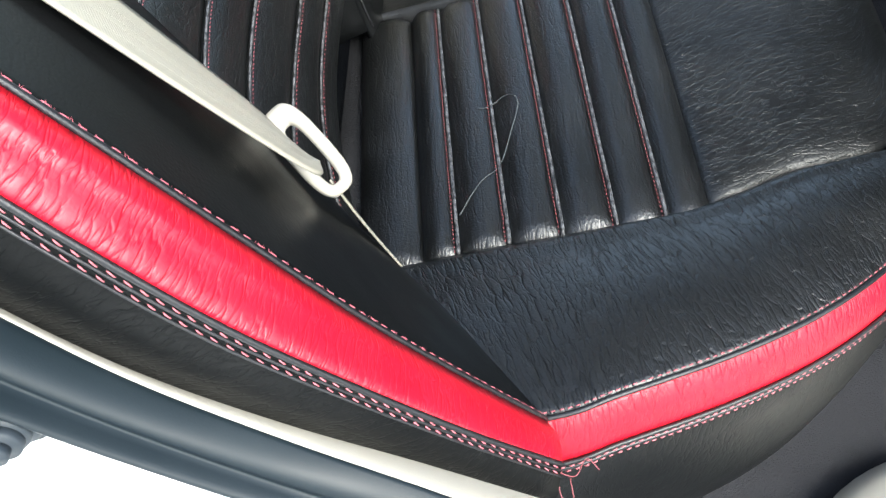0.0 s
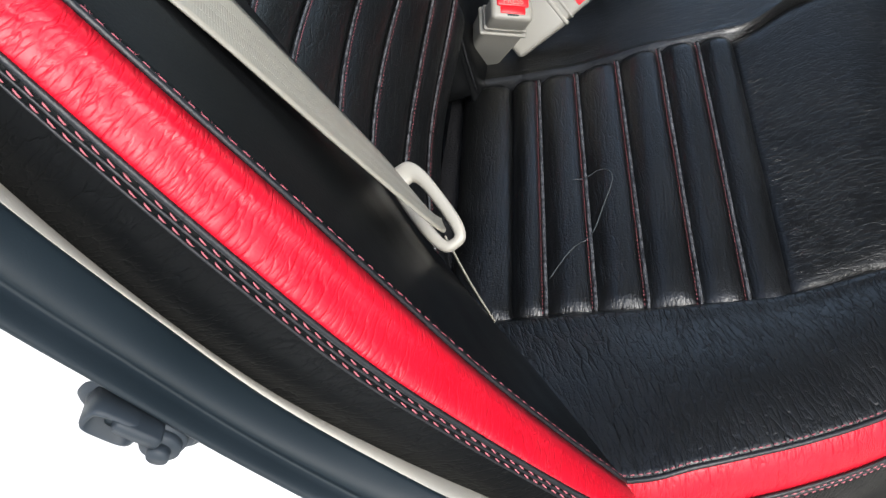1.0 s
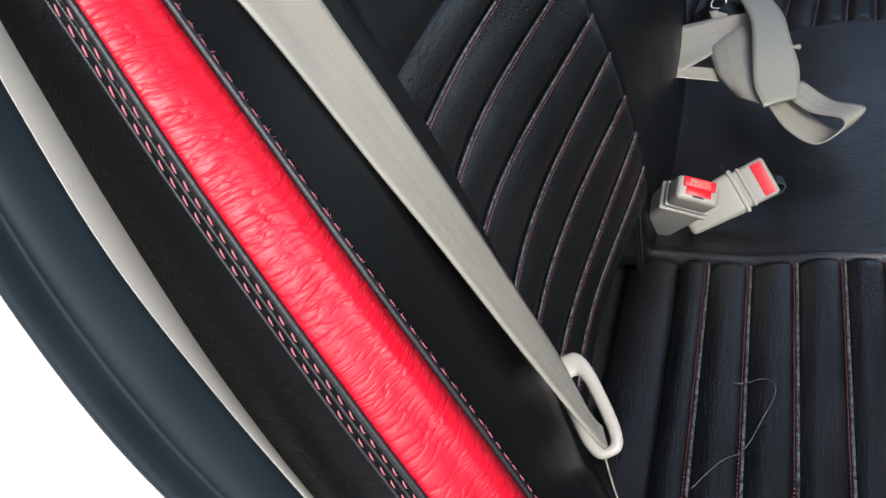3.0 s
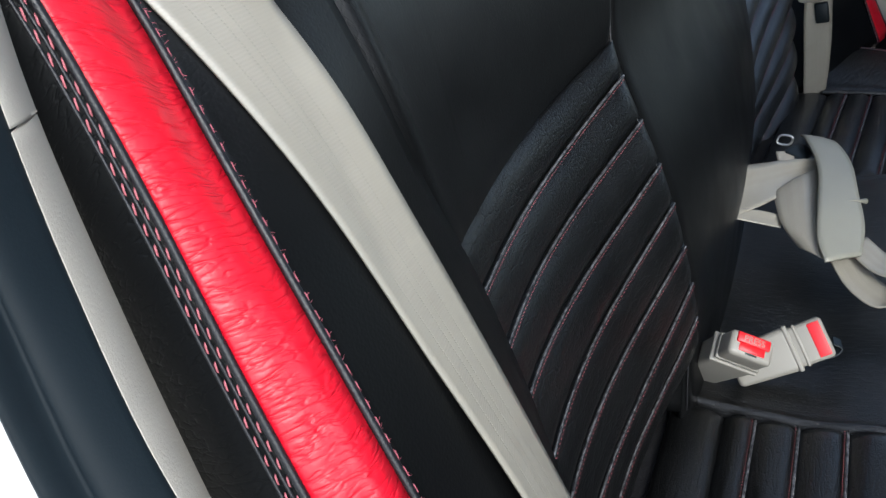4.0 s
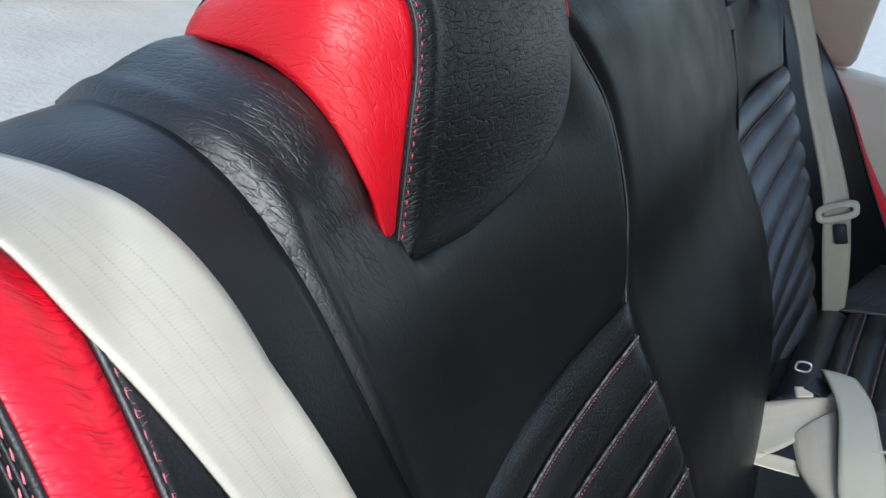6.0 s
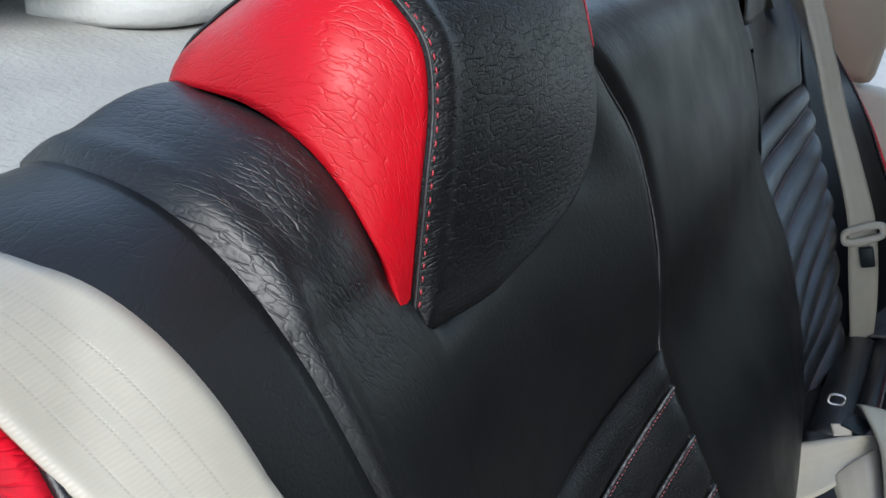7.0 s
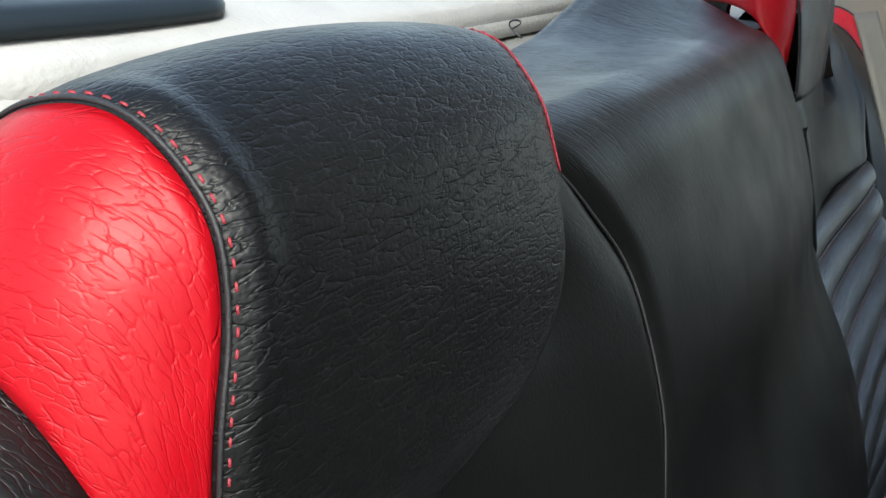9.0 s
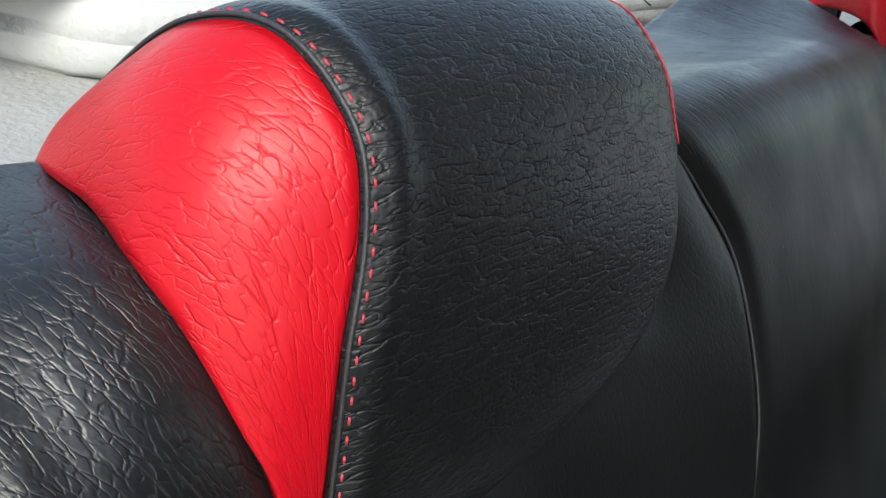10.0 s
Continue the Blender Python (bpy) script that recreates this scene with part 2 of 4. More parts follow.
def part(name, bm, mat, parent, label="", smooth=True, kind=""):
    me = bpy.data.meshes.new(name)
    bm.to_mesh(me)
    bm.free()
    for p in me.polygons:
        p.use_smooth = smooth
    me.materials.append(mat)
    ob = new(name, me)
    ob.parent = parent
    return tagged(ob, label, kind=kind)


def spline(pts, t):
    """A point of the Catmull-Rom curve through pts, t from 0 to 1."""
    n = len(pts) - 1
    f = min(max(t, 0.0), 1.0) * n
    i = min(int(f), n - 1)
    u = f - i
    p1, p2 = Vector(pts[i]), Vector(pts[i + 1])
    p0 = Vector(pts[i - 1]) if i else p1 * 2 - p2
    p3 = Vector(pts[i + 2]) if i + 2 <= n else p2 * 2 - p1
    return 0.5 * (2 * p1 + (p2 - p0) * u + (2 * p0 - 5 * p1 + 4 * p2 - p3) * u * u + (3 * p1 - p0 - 3 * p2 + p3) * u**3)


def value(xs, ys, x):
    """A smooth value between knots."""
    if x <= xs[0]:
        return ys[0]
    if x >= xs[-1]:
        return ys[-1]
    i = max(k for k in range(len(xs)) if xs[k] <= x)
    i = min(i, len(xs) - 2)

    def slope(k):
        if k == 0 or k == len(xs) - 1:
            return 0.0
        return (ys[k + 1] - ys[k - 1]) / (xs[k + 1] - xs[k - 1])

    h = xs[i + 1] - xs[i]
    u = (x - xs[i]) / h
    return (
        (2 * u**3 - 3 * u**2 + 1) * ys[i] + (u**3 - 2 * u**2 + u) * h * slope(i)
        + (3 * u**2 - 2 * u**3) * ys[i + 1] + (u**3 - u**2) * h * slope(i + 1)
    )


def sheet(fn, nu, nv, thick=0.006, bm=None, back=None, face=None):
    """A padded skin fn(u, v), u and v from 0 to 1, with a second face thick behind it and closed rims. back: the way to its rear; face: the way its front looks."""
    bm = bm or bmesh.new()
    uvl = bm.loops.layers.uv.verify()
    P = [[Vector(fn(i / nu, j / nv)) for j in range(nv + 1)] for i in range(nu + 1)]
    front = [[bm.verts.new(p) for p in row] for row in P]
    rear = None
    if face is not None:
        i, j = nu // 2, max(1, int(nv * 0.4))
        a, b = P[i + 1][j] - P[i - 1][j], P[i][j + 1] - P[i][j - 1]
        thick = -abs(thick) if a.cross(b).dot(Vector(face)) > 0 else abs(thick)
    if thick:
        rear = []
        for i in range(nu + 1):
            row = []
            for j in range(nv + 1):
                if back is not None:
                    d = Vector(back)
                else:
                    a = P[min(i + 1, nu)][j] - P[max(i - 1, 0)][j]
                    b = P[i][min(j + 1, nv)] - P[i][max(j - 1, 0)]
                    d = a.cross(b)
                    d = d.normalized() if d.length > 1e-12 else Vector((0, 0, 0))
                row.append(bm.verts.new(P[i][j] + d * thick))
            rear.append(row)
    lu = [0.0]
    for i in range(nu):
        lu.append(lu[-1] + (P[i + 1][nv // 2] - P[i][nv // 2]).length)
    lv = [0.0]
    for j in range(nv):
        lv.append(lv[-1] + (P[nu // 2][j + 1] - P[nu // 2][j]).length)
    for i in range(nu):
        for j in range(nv):
            f = bm.faces.new((front[i][j], front[i][j + 1], front[i + 1][j + 1], front[i + 1][j]))
            for lp, (a, c) in zip(f.loops, ((i, j), (i, j + 1), (i + 1, j + 1), (i + 1, j))):
                lp[uvl].uv = (lu[a], lv[c])
            if rear:
                f = bm.faces.new((rear[i][j], rear[i + 1][j], rear[i + 1][j + 1], rear[i][j + 1]))
                for lp, (a, c) in zip(f.loops, ((i, j), (i + 1, j), (i + 1, j + 1), (i, j + 1))):
                    lp[uvl].uv = (lu[a], lv[c])
    if rear:
        for i in range(nu):
            for j in (0, nv):
                bm.faces.new((front[i][j], front[i + 1][j], rear[i + 1][j], rear[i][j]))
        for j in range(nv):
            for i in (0, nu):
                bm.faces.new((front[i][j], front[i][j + 1], rear[i][j + 1], rear[i][j]))
    bmesh.ops.recalc_face_normals(bm, faces=bm.faces) if rear else None
    return bm


def tube(path, radius, sides=8, flat=1.0, bm=None, up=None):
    """A round or flattened cord along a list of points."""
    bm = bm or bmesh.new()
    pts = [Vector(p) for p in path]
    rings = []
    prev = None
    for k, p in enumerate(pts):
        d = (pts[min(k + 1, len(pts) - 1)] - pts[max(k - 1, 0)]).normalized()
        ref = Vector(up[k] if isinstance(up, list) else up) if up is not None else (prev or Vector((0.31, 0.2, 0.93)))
        a = ref - d * ref.dot(d)
        a = a.normalized() if a.length > 1e-9 else d.orthogonal().normalized()
        prev = a
        b = d.cross(a)
        r = radius(k / (len(pts) - 1)) if callable(radius) else radius
        rings.append([bm.verts.new(p + (a * math.cos(q) * flat + b * math.sin(q)) * r) for q in (2 * math.pi * i / sides for i in range(sides))])
    for r0, r1 in zip(rings, rings[1:]):
        for i in range(sides):
            bm.faces.new((r0[i], r0[(i + 1) % sides], r1[(i + 1) % sides], r1[i]))
    bm.faces.new(rings[0][::-1])
    bm.faces.new(rings[-1])
    return bm


def stitches(path, normal, length, gap, width, height, bm=None, slant=0.0):
    """Thread dashes laid along a dense list of points, each a small raised bead."""
    bm = bm or bmesh.new()
    pts = [Vector(p) for p in path]
    cum = [0.0]
    for a, b in zip(pts, pts[1:]):
        cum.append(cum[-1] + (b - a).length)

    def at(d):
        lo, hi = 0, len(cum) - 2
        while lo < hi:
            mid = (lo + hi + 1) // 2
            if cum[mid] <= d:
                lo = mid
            else:
                hi = mid - 1
        k = lo
        w = (d - cum[k]) / max(1e-9, cum[k + 1] - cum[k])
        return pts[k].lerp(pts[k + 1], min(1, max(0, w))), k

    d = gap
    while d + length < cum[-1]:
        (a, ka), (b, _) = at(d), at(d + length)
        nrm = Vector(normal[min(ka, len(normal) - 1)] if isinstance(normal, list) else normal).normalized()
        t = (b - a).normalized()
        s = t.cross(nrm).normalized()
        a, b = a - s * slant, b + s * slant
        m = (a + b) / 2 + nrm * height
        lo = [a - nrm * height, a + s * width * 0.5 + t * length * 0.15, b + s * width * 0.5 - t * length * 0.15, b - nrm * height, b - s * width * 0.5 - t * length * 0.15, a - s * width * 0.5 + t * length * 0.15]
        vs = [bm.verts.new(q) for q in lo]
        top = [bm.verts.new(m - t * length * 0.25), bm.verts.new(m + t * length * 0.25)]
        for q in ((0, 1, 6), (6, 1, 2, 7), (7, 2, 3), (3, 4, 7), (7, 4, 5, 6), (6, 5, 0)):
            idx = [top[k - 6] if k > 5 else vs[k] for k in q]
            bm.faces.new(idx)
        d += length + gap + random.uniform(-0.0004, 0.0004)
    return bm


def box(lo, hi, bevel=0.0, segs=2, bm=None, m=None):
    bm2 = bmesh.new()
    bmesh.ops.create_cube(bm2, size=1.0)
    for v in bm2.verts:
        v.co = Vector([lo[k] + (v.co[k] + 0.5) * (hi[k] - lo[k]) for k in range(3)])
    if bevel:
        bmesh.ops.bevel(bm2, geom=bm2.edges[:], offset=bevel, segments=segs, affect="EDGES", profile=0.5)
    if m is not None:
        bm2.transform(m)
    if bm is None:
        return bm2
    me = bpy.data.meshes.new("tmp")
    bm2.to_mesh(me)
    bm2.free()
    bm.from_mesh(me)
    bpy.data.meshes.remove(me)
    return bm


# ---- the backrest plane: y across the car, s up the back, n out of it ----
ORIGIN = Vector((-0.0368, 0.0, 0.598))
UPWARD = Vector((-0.42, 0.0, 0.9075))
OUTWARD = Vector((0.9075, 0.0, 0.42))


def on_back(y, s, n):
    return ORIGIN + Vector((0, y, 0)) + UPWARD * s + OUTWARD * n


# outer bolster, from the cushion up and over the shoulder: rims of the coloured band, the side's rear edge and the inner foot (y, s, n)
BAND_IN = [(-0.754, -0.018, 0.139), (-0.760, 0.056, 0.121), (-0.765, 0.129, 0.105), (-0.768, 0.202, 0.092), (-0.771, 0.274, 0.080), (-0.768, 0.344, 0.062), (-0.758, 0.412, 0.039),
           (-0.747, 0.475, 0.016), (-0.739, 0.528, -0.002), (-0.735, 0.563, -0.017), (-0.733, 0.586, -0.038), (-0.733, 0.600, -0.068), (-0.736, 0.604, -0.108), (-0.740, 0.595, -0.15)]
BAND_OUT = [(-0.790, -0.005, 0.150), (-0.799, 0.063, 0.129), (-0.805, 0.133, 0.108), (-0.808, 0.202, 0.087), (-0.806, 0.272, 0.069), (-0.798, 0.343, 0.048), (-0.787, 0.416, 0.026),
            (-0.779, 0.485, 0.011), (-0.776, 0.548, -0.001), (-0.777, 0.585, -0.012), (-0.778, 0.606, -0.035), (-0.779, 0.614, -0.070), (-0.780, 0.614, -0.110), (-0.780, 0.603, -0.15)]
SIDE = [(-0.8045, -0.03, 0.122), (-0.8055, 0.058, 0.09), (-0.8045, 0.126, 0.052), (-0.8035, 0.193, 0.022), (-0.8005, 0.26, 0.001), (-0.7945, 0.327, -0.015), (-0.7875, 0.396, -0.025), (-0.7835, 0.465, -0.03), (-0.7835, 0.524, -0.034), (-0.7855, 0.572, -0.046), (-0.783, 0.592, -0.068), (-0.785, 0.6, -0.095), (-0.786, 0.598, -0.125), (-0.787, 0.59, -0.16)]
FOOT = [(-0.55, -0.02, 0.0), (-0.555, 0.056, 0.003), (-0.565, 0.129, 0.006), (-0.575, 0.202, 0.009), (-0.588, 0.274, 0.011), (-0.604, 0.344, 0.012), (-0.622, 0.410, 0.010),
        (-0.639, 0.475, 0.011), (-0.644, 0.53, 0.001), (-0.646, 0.567, -0.014), (-0.649, 0.594, -0.033), (-0.648, 0.611, -0.062), (-0.642, 0.621, -0.105), (-0.637, 0.612, -0.15)]
# seams of the ribbed panel from the cushion up: height at the bolster, height at the middle seat, bow
RIB_SEAMS = [(-0.030, 0.066, 0.0), (0.006, 0.104, 0.004), (0.072, 0.141, -0.007), (0.127, 0.179, -0.004), (0.176, 0.222, -0.007),
             (0.238, 0.260, -0.013), (0.282, 0.301, -0.011), (0.327, 0.341, -0.013), (0.366, 0.369, -0.010)]
FAR_SEAMS = [(-0.035, -0.110, 0.0), (0.030, -0.062, 0.0), (0.090, -0.010, 0.0), (0.145, 0.045, 0.0), (0.198, 0.103, 0.0), (0.241, 0.155, 0.0), (0.282, 0.217, 0.0), (0.327, 0.272, 0.0), (0.365, 0.322, 0.0), (0.402, 0.364, 0.004)]
# headrest: front seam and lower rim of its coloured side, from the front tip over to the rear
SEAM = [(-0.562, 0.506, -0.016), (-0.558, 0.542, -0.004), (-0.555, 0.573, 0.007), (-0.548, 0.600, 0.014), (-0.545, 0.623, 0.017), (-0.545, 0.640, 0.012),
        (-0.547, 0.655, 0.002), (-0.549, 0.663, -0.012), (-0.551, 0.666, -0.031), (-0.548, 0.665, -0.055), (-0.547, 0.659, -0.080), (-0.551, 0.649, -0.102), (-0.552, 0.632, -0.116), (-0.552, 0.59, -0.13)]
LOWER = [(-0.566, 0.506, -0.012), (-0.574, 0.540, -0.006), (-0.580, 0.560, -0.007), (-0.584, 0.579, -0.010), (-0.586, 0.592, -0.015), (-0.588, 0.603, -0.021),
         (-0.587, 0.611, -0.030), (-0.584, 0.617, -0.040), (-0.580, 0.624, -0.055), (-0.576, 0.631, -0.075), (-0.570, 0.637, -0.096), (-0.562, 0.636, -0.108), (-0.556, 0.622, -0.118), (-0.554, 0.58, -0.132)]
MID = -0.45
INNER_S = [0.0, 0.08, 0.17, 0.25, 0.36, 0.44, 0.50, 0.55, 0.60, 0.625]
INNER_N = [0.0, 0.022, 0.026, 0.019, -0.002, 0.005, 0.007, 0.004, -0.002, -0.007]


def inner_n(s):
    return value(INNER_S, INNER_N, s)


def edge_y(s):
    """Where the outer backs meet the middle one: it swings outwards under the headrest."""
    return value([0.33, 0.365, 0.40, 0.45, 0.50, 0.535, 0.562, 0.595, 0.62, 0.66], [-0.284, -0.290, -0.278, -0.271, -0.2715, -0.2775, -0.295, -0.322, -0.350, -0.362], s)


def far_edge_y(s):
    """The same seam beyond the middle seat runs almost straight up."""
    return value([0.33, 0.40, 0.50, 0.58, 0.62, 0.66], [-0.284, -0.278, -0.274, -0.260, -0.246, -0.236], s)


def foot_at(s):
    """y and n of the bolster's foot at height s."""
    ss = [p[1] for p in FOOT[:11]]
    return value(ss, [p[0] for p in FOOT[:11]], s), value(ss, [p[2] for p in FOOT[:11]], s)


def build_back(side, lift, label, group):
    """One outer seat's back with its bolster, ribbed panel and headrest. side: -1 or 1."""
    rim_y = edge_y if side < 0 else far_edge_y

    def place(y, s, n):
        if side > 0:
            y -= 0.04 * min(1, max(0, (-0.66 - y) / 0.06))
        return on_back(-side * y, s, n + lift)

    def head_place(y, s, n):
        if side < 0:
            return place(y, s, n)
        return place(y + 0.060 - 0.045 * min(1, max(0, (-0.015 - n) / 0.06)), s + 0.027, n)

    back = thing("car_seat", label, "car seat", group)

    def section(w, v):
        """w: 0 rear of the outer side, 2 and 4 the coloured band's rims, 6 the foot."""
        side_p, out_p, in_p, foot_p = spline(SIDE, v), spline(BAND_OUT, v), spline(BAND_IN, v), spline(FOOT, v)
        e = 0.006
        way = spline(BAND_IN, min(1, v + e)) - spline(BAND_IN, max(0, v - e))
        nrm = Vector((0, -way[2], way[1])).normalized()
        mid_side = (side_p + out_p) / 2 + Vector((-0.006, 0, 0)) + nrm * 0.005
        mid_band = (out_p + in_p) / 2 + nrm * 0.0042 + Vector((-0.002, 0, 0))
        mid_front = (in_p + foot_p) / 2 + nrm * 0.005
        return place(*spline([side_p, mid_side, out_p, mid_band, in_p, mid_front, foot_p], w / 6))

    def run(w, v0=0.0, v1=1.0, n=90):
        return [section(w, v0 + (v1 - v0) * k / n) for k in range(n + 1)]

    def normals(w, n=90):
        out = []
        for k in range(n + 1):
            v = k / n
            a = section(w + 0.05, v) - section(w - 0.05, v)
            b = section(w, min(1, v + 0.005)) - section(w, max(0, v - 0.005))
            q = a.cross(b).normalized()
            out.append(q if q.dot(OUTWARD + Vector((0, side * 0.6, 0.3))) > 0 else -q)
        return out

    ahead = OUTWARD + Vector((0, side * 0.5, 0.3))
    outer = Vector((0, side, 0))
    part("side_panel", sheet(lambda u, v: section(2 * v, u), 70, 10, 0.004, face=outer), BLACK_ALONG, back)
    part("red_band", sheet(lambda u, v: section(2 + 2 * v, u), 90, 10, 0.004, face=ahead), RED, back, "glossy red leather band along the bolster")
    bolster = part("bolster", sheet(lambda u, v: section(4 + 2 * v, u), 80, 14, 0.005, face=ahead), BLACK_FLAT, back)
    crease_sheen = bolster.data.attributes.new("crease_sheen", "FLOAT", "POINT")
    for k, vert in enumerate(bolster.data.vertices):
        crease_sheen.data[k].value = min(1, max(0, ((vert.co - ORIGIN).dot(UPWARD) - 0.44) / 0.12))
    nr = normals(4.0)
    part("piping", tube([p + q * 0.0006 for p, q in zip(run(4.02), nr)], 0.0019, 6), CORD, back)
    part("piping", tube([p + q * 0.0006 for p, q in zip(run(4.040), nr)], 0.0013, 6), CORD, back)
    part("piping", tube([p + q * 0.0004 for p, q in zip(run(1.99), normals(1.99))], 0.0018, 6), CORD, back)
    part("stitching", stitches([p + q * 0.0014 for p, q in zip(run(4.054), nr)], nr, 0.0050, 0.0024, 0.0008, 0.0006, slant=0.0005), THREAD_ROSE, back, "pink thread seam", kind="stuff")
    if side < 0:
        fuzz, dice = bmesh.new(), random.Random(5)
        seam, inward = run(4.058), run(4.5)
        for k in range(len(seam) - 1):
            along = (seam[k + 1] - seam[k]).normalized()
            over = (inward[k] - seam[k]).normalized()
            for _ in range(3):
                p = seam[k].lerp(seam[k + 1], dice.random()) + nr[k] * 0.0008
                d = (over + along * dice.uniform(-0.7, 0.7)) * dice.uniform(0.0006, 0.0026)
                tube([p, p + d * 0.5 + nr[k] * 0.0007, p + d + nr[k] * 0.0006], 0.00010, 4, bm=fuzz)
        part("frayed_fibres", fuzz, THREAD_ROSE, back, "fine frayed pink thread fibres", kind="stuff")
    for w in (1.86, 1.70):
        nn2 = normals(w)
        part("stitching", stitches([p + q * 0.0005 for p, q in zip(run(w), nn2)], nn2, 0.0046, 0.0028, 0.0007, 0.0005, slant=0.0003), THREAD_PINK, back, "pink thread seam", kind="stuff")
        part("piping", tube([p + q * 0.0001 for p, q in zip(run(w - 0.07), nn2)], 0.0008, 6), CORD, back)

    # ribs, each a padded roll between two seams
    def panel(t, s):
        fy, fn = foot_at(s)
        y0, n0 = fy - 0.012, fn - 0.006
        y1, n1 = -0.284, inner_n(s)
        y = y0 + (y1 - y0) * t
        if side > 0:
            n0 += 0.024 * min(1, max(0, (0.40 - s) / 0.2))
            n1 -= 0.028
        hollow = (0.012 + 0.012 * min(1, max(0, (s - 0.10) / 0.16))) * (1.0 if side < 0 else 0.3)
        return y, n0 + (n1 - n0) * t * t * (3 - 2 * t) - hollow * math.sin(math.pi * t)

    seams = RIB_SEAMS if side < 0 else FAR_SEAMS

    def seam_s(k, t):
        a, b, c = seams[k]
        return a + (b - a) * t + c * math.sin(math.pi * t)

    for k in range(len(seams) - 1):
        def roll(u, v, k=k):
            s = seam_s(k, u) * (1 - v) + seam_s(k + 1, u) * v
            y, n = panel(u, s)
            ends = min(1.0, min(u, 1 - u) / (0.05 if side < 0 else 0.08))
            n += (0.0062 if side < 0 else 0.0125) * (1 - abs(2 * v - 1) ** 2.6) * math.sin(ends * math.pi / 2) ** 0.6
            return place(y, s, n)

        # Far ribs take the lit copy to look brighter; the leather is the same.
        part("rib", sheet(roll, 36, 12, 0.004, face=OUTWARD), BLACK if side < 0 else BLACK_LIT, back)
        if 0 < k:
            line = []
            for j in range(61):
                t = 0.01 + (0.975 if side < 0 else 0.95) * j / 60
                y, n = panel(t, seam_s(k, t))
                line.append(place(y, seam_s(k, t), n + 0.0036))
            part("seam_fold", tube(line, 0.0012, 8, 0.8, up=OUTWARD), FOLD, back)
            low = [p + OUTWARD * 0.0010 - UPWARD * 0.0024 for p in line]
            part("stitching", stitches(low, OUTWARD, 0.0022, 0.0019, 0.0007, 0.0005), THREAD_RED, back, "dark red thread seam", kind="stuff")

    # smooth upper panel and the strips that pass beside the headrest over the shoulder
    def soft(x):
        x = min(1, max(0, x))
        return x * x * (3 - 2 * x)

    def upper_n(y, s):
        fy, fn = foot_at(s)
        u = min(1, max(0, (y - fy) / (-0.280 - fy)))
        v = (s - 0.382) / 0.144
        n = fn + (inner_n(s) - fn) * u * u * (3 - 2 * u) - (0.024 - 0.005 * v) * math.sin(math.pi * u)
        d = y - fy
        return n + (0.0008 + 0.0028 * soft((s - 0.40) / 0.09)) * math.exp(-((d - 0.0100) / 0.0080) ** 2) - 0.003 * max(0, 1 - d / 0.006) - 0.002 * max(0.0, 1 - v / 0.10) ** 2

    def bow(y, s):
        """The lower rim of the smooth panel follows the top seam."""
        fy = foot_at(s)[0]
        u, v = min(1, max(0, (y - fy) / (-0.280 - fy))), (s - 0.382) / 0.118
        if v >= 1:
            return s
        return s + (seam_s(len(seams) - 1, u) - 0.384) * (1 - v)

    SPLIT = -0.561

    def upper(u, v):
        y = -0.590 + (rim_y(0.382 + 0.118 * v) + 0.590) * u
        tall = soft((-0.448 - y) / 0.030)
        tuck = soft((y + 0.558) / 0.016) * tall
        s = 0.382 + (0.500 + 0.026 * tall - 0.382) * v
        n = upper_n(y, s) - 0.009 * tuck * soft((s - 0.494) / 0.026) - 0.006 * max(0, 1 - (rim_y(s) - y) / 0.007) ** 2
        return place(y, bow(y, s), n - 0.0003 * soft((-0.559 - y) / 0.004))

    bm = sheet(upper, 100, 28, 0)
    v_lo = 7.45 / 13

    def raw(u, v):
        a = spline(FOOT, v_lo + (1 - v_lo) * v)
        lo = spline([(SPLIT, 0.500, -0.009), (-0.570, 0.540, -0.008), (-0.580, 0.579, -0.012), (-0.584, 0.603, -0.023), (-0.583, 0.613, -0.036), (-0.574, 0.629, -0.074), (-0.562, 0.635, -0.103), (-0.550, 0.60, -0.145)], v)
        p = a.lerp(lo, u)
        d = u * (lo - a).length
        puff = 0.0034 * math.exp(-((d - 0.0105) / 0.0085) ** 2) - 0.003 * max(0, 1 - d / 0.006) + 0.0068 * math.sin(math.pi * u ** 1.25)
        over = value([0.0, 0.45, 0.75, 1.0], [0.0, 0.35, 1.1, 1.5], v)
        return p[0], p[1] + puff * math.sin(over), p[2] + puff * math.cos(over)

    def shoulder(u, v):
        if v <= 0.35:
            s = 0.382 + 0.118 * v / 0.35
            fy = foot_at(s)[0]
            y = fy + (SPLIT - fy) * u
            return place(y, bow(y, s), upper_n(y, s))
        q = (v - 0.35) / 0.65
        y, s, n = raw(u, q)
        fy = foot_at(0.5)[0]
        w = soft(1 - q / 0.35)
        y += (fy + (SPLIT - fy) * u - raw(u, 0)[0]) * w
        s += (0.500 - raw(u, 0)[1]) * w
        return place(y, s, n + (upper_n(y, min(s, 0.54)) - n) * w)

    sheet(shoulder, 40, 90, 0, bm=bm)

    def strip(u, v):
        """Runs up beside the headrest and narrows away under it."""
        s = 0.4995 + 0.118 * v
        y = -0.490 + (rim_y(s) + 0.490) * u
        d = rim_y(s) - y
        n = 0.006 - 0.004 * soft(v / 0.6) - 0.014 * soft((d - 0.02) / 0.07)
        n += (upper_n(y, 0.4995) - n) * soft(1 - v / 0.35)
        if side > 0:
            n -= 0.018 * soft((0.06 - d) / 0.06)
        return place(y, s, n - 0.006 * max(0, 1 - d / 0.007) ** 2 - 0.006 * soft((v - 0.75) / 0.25))

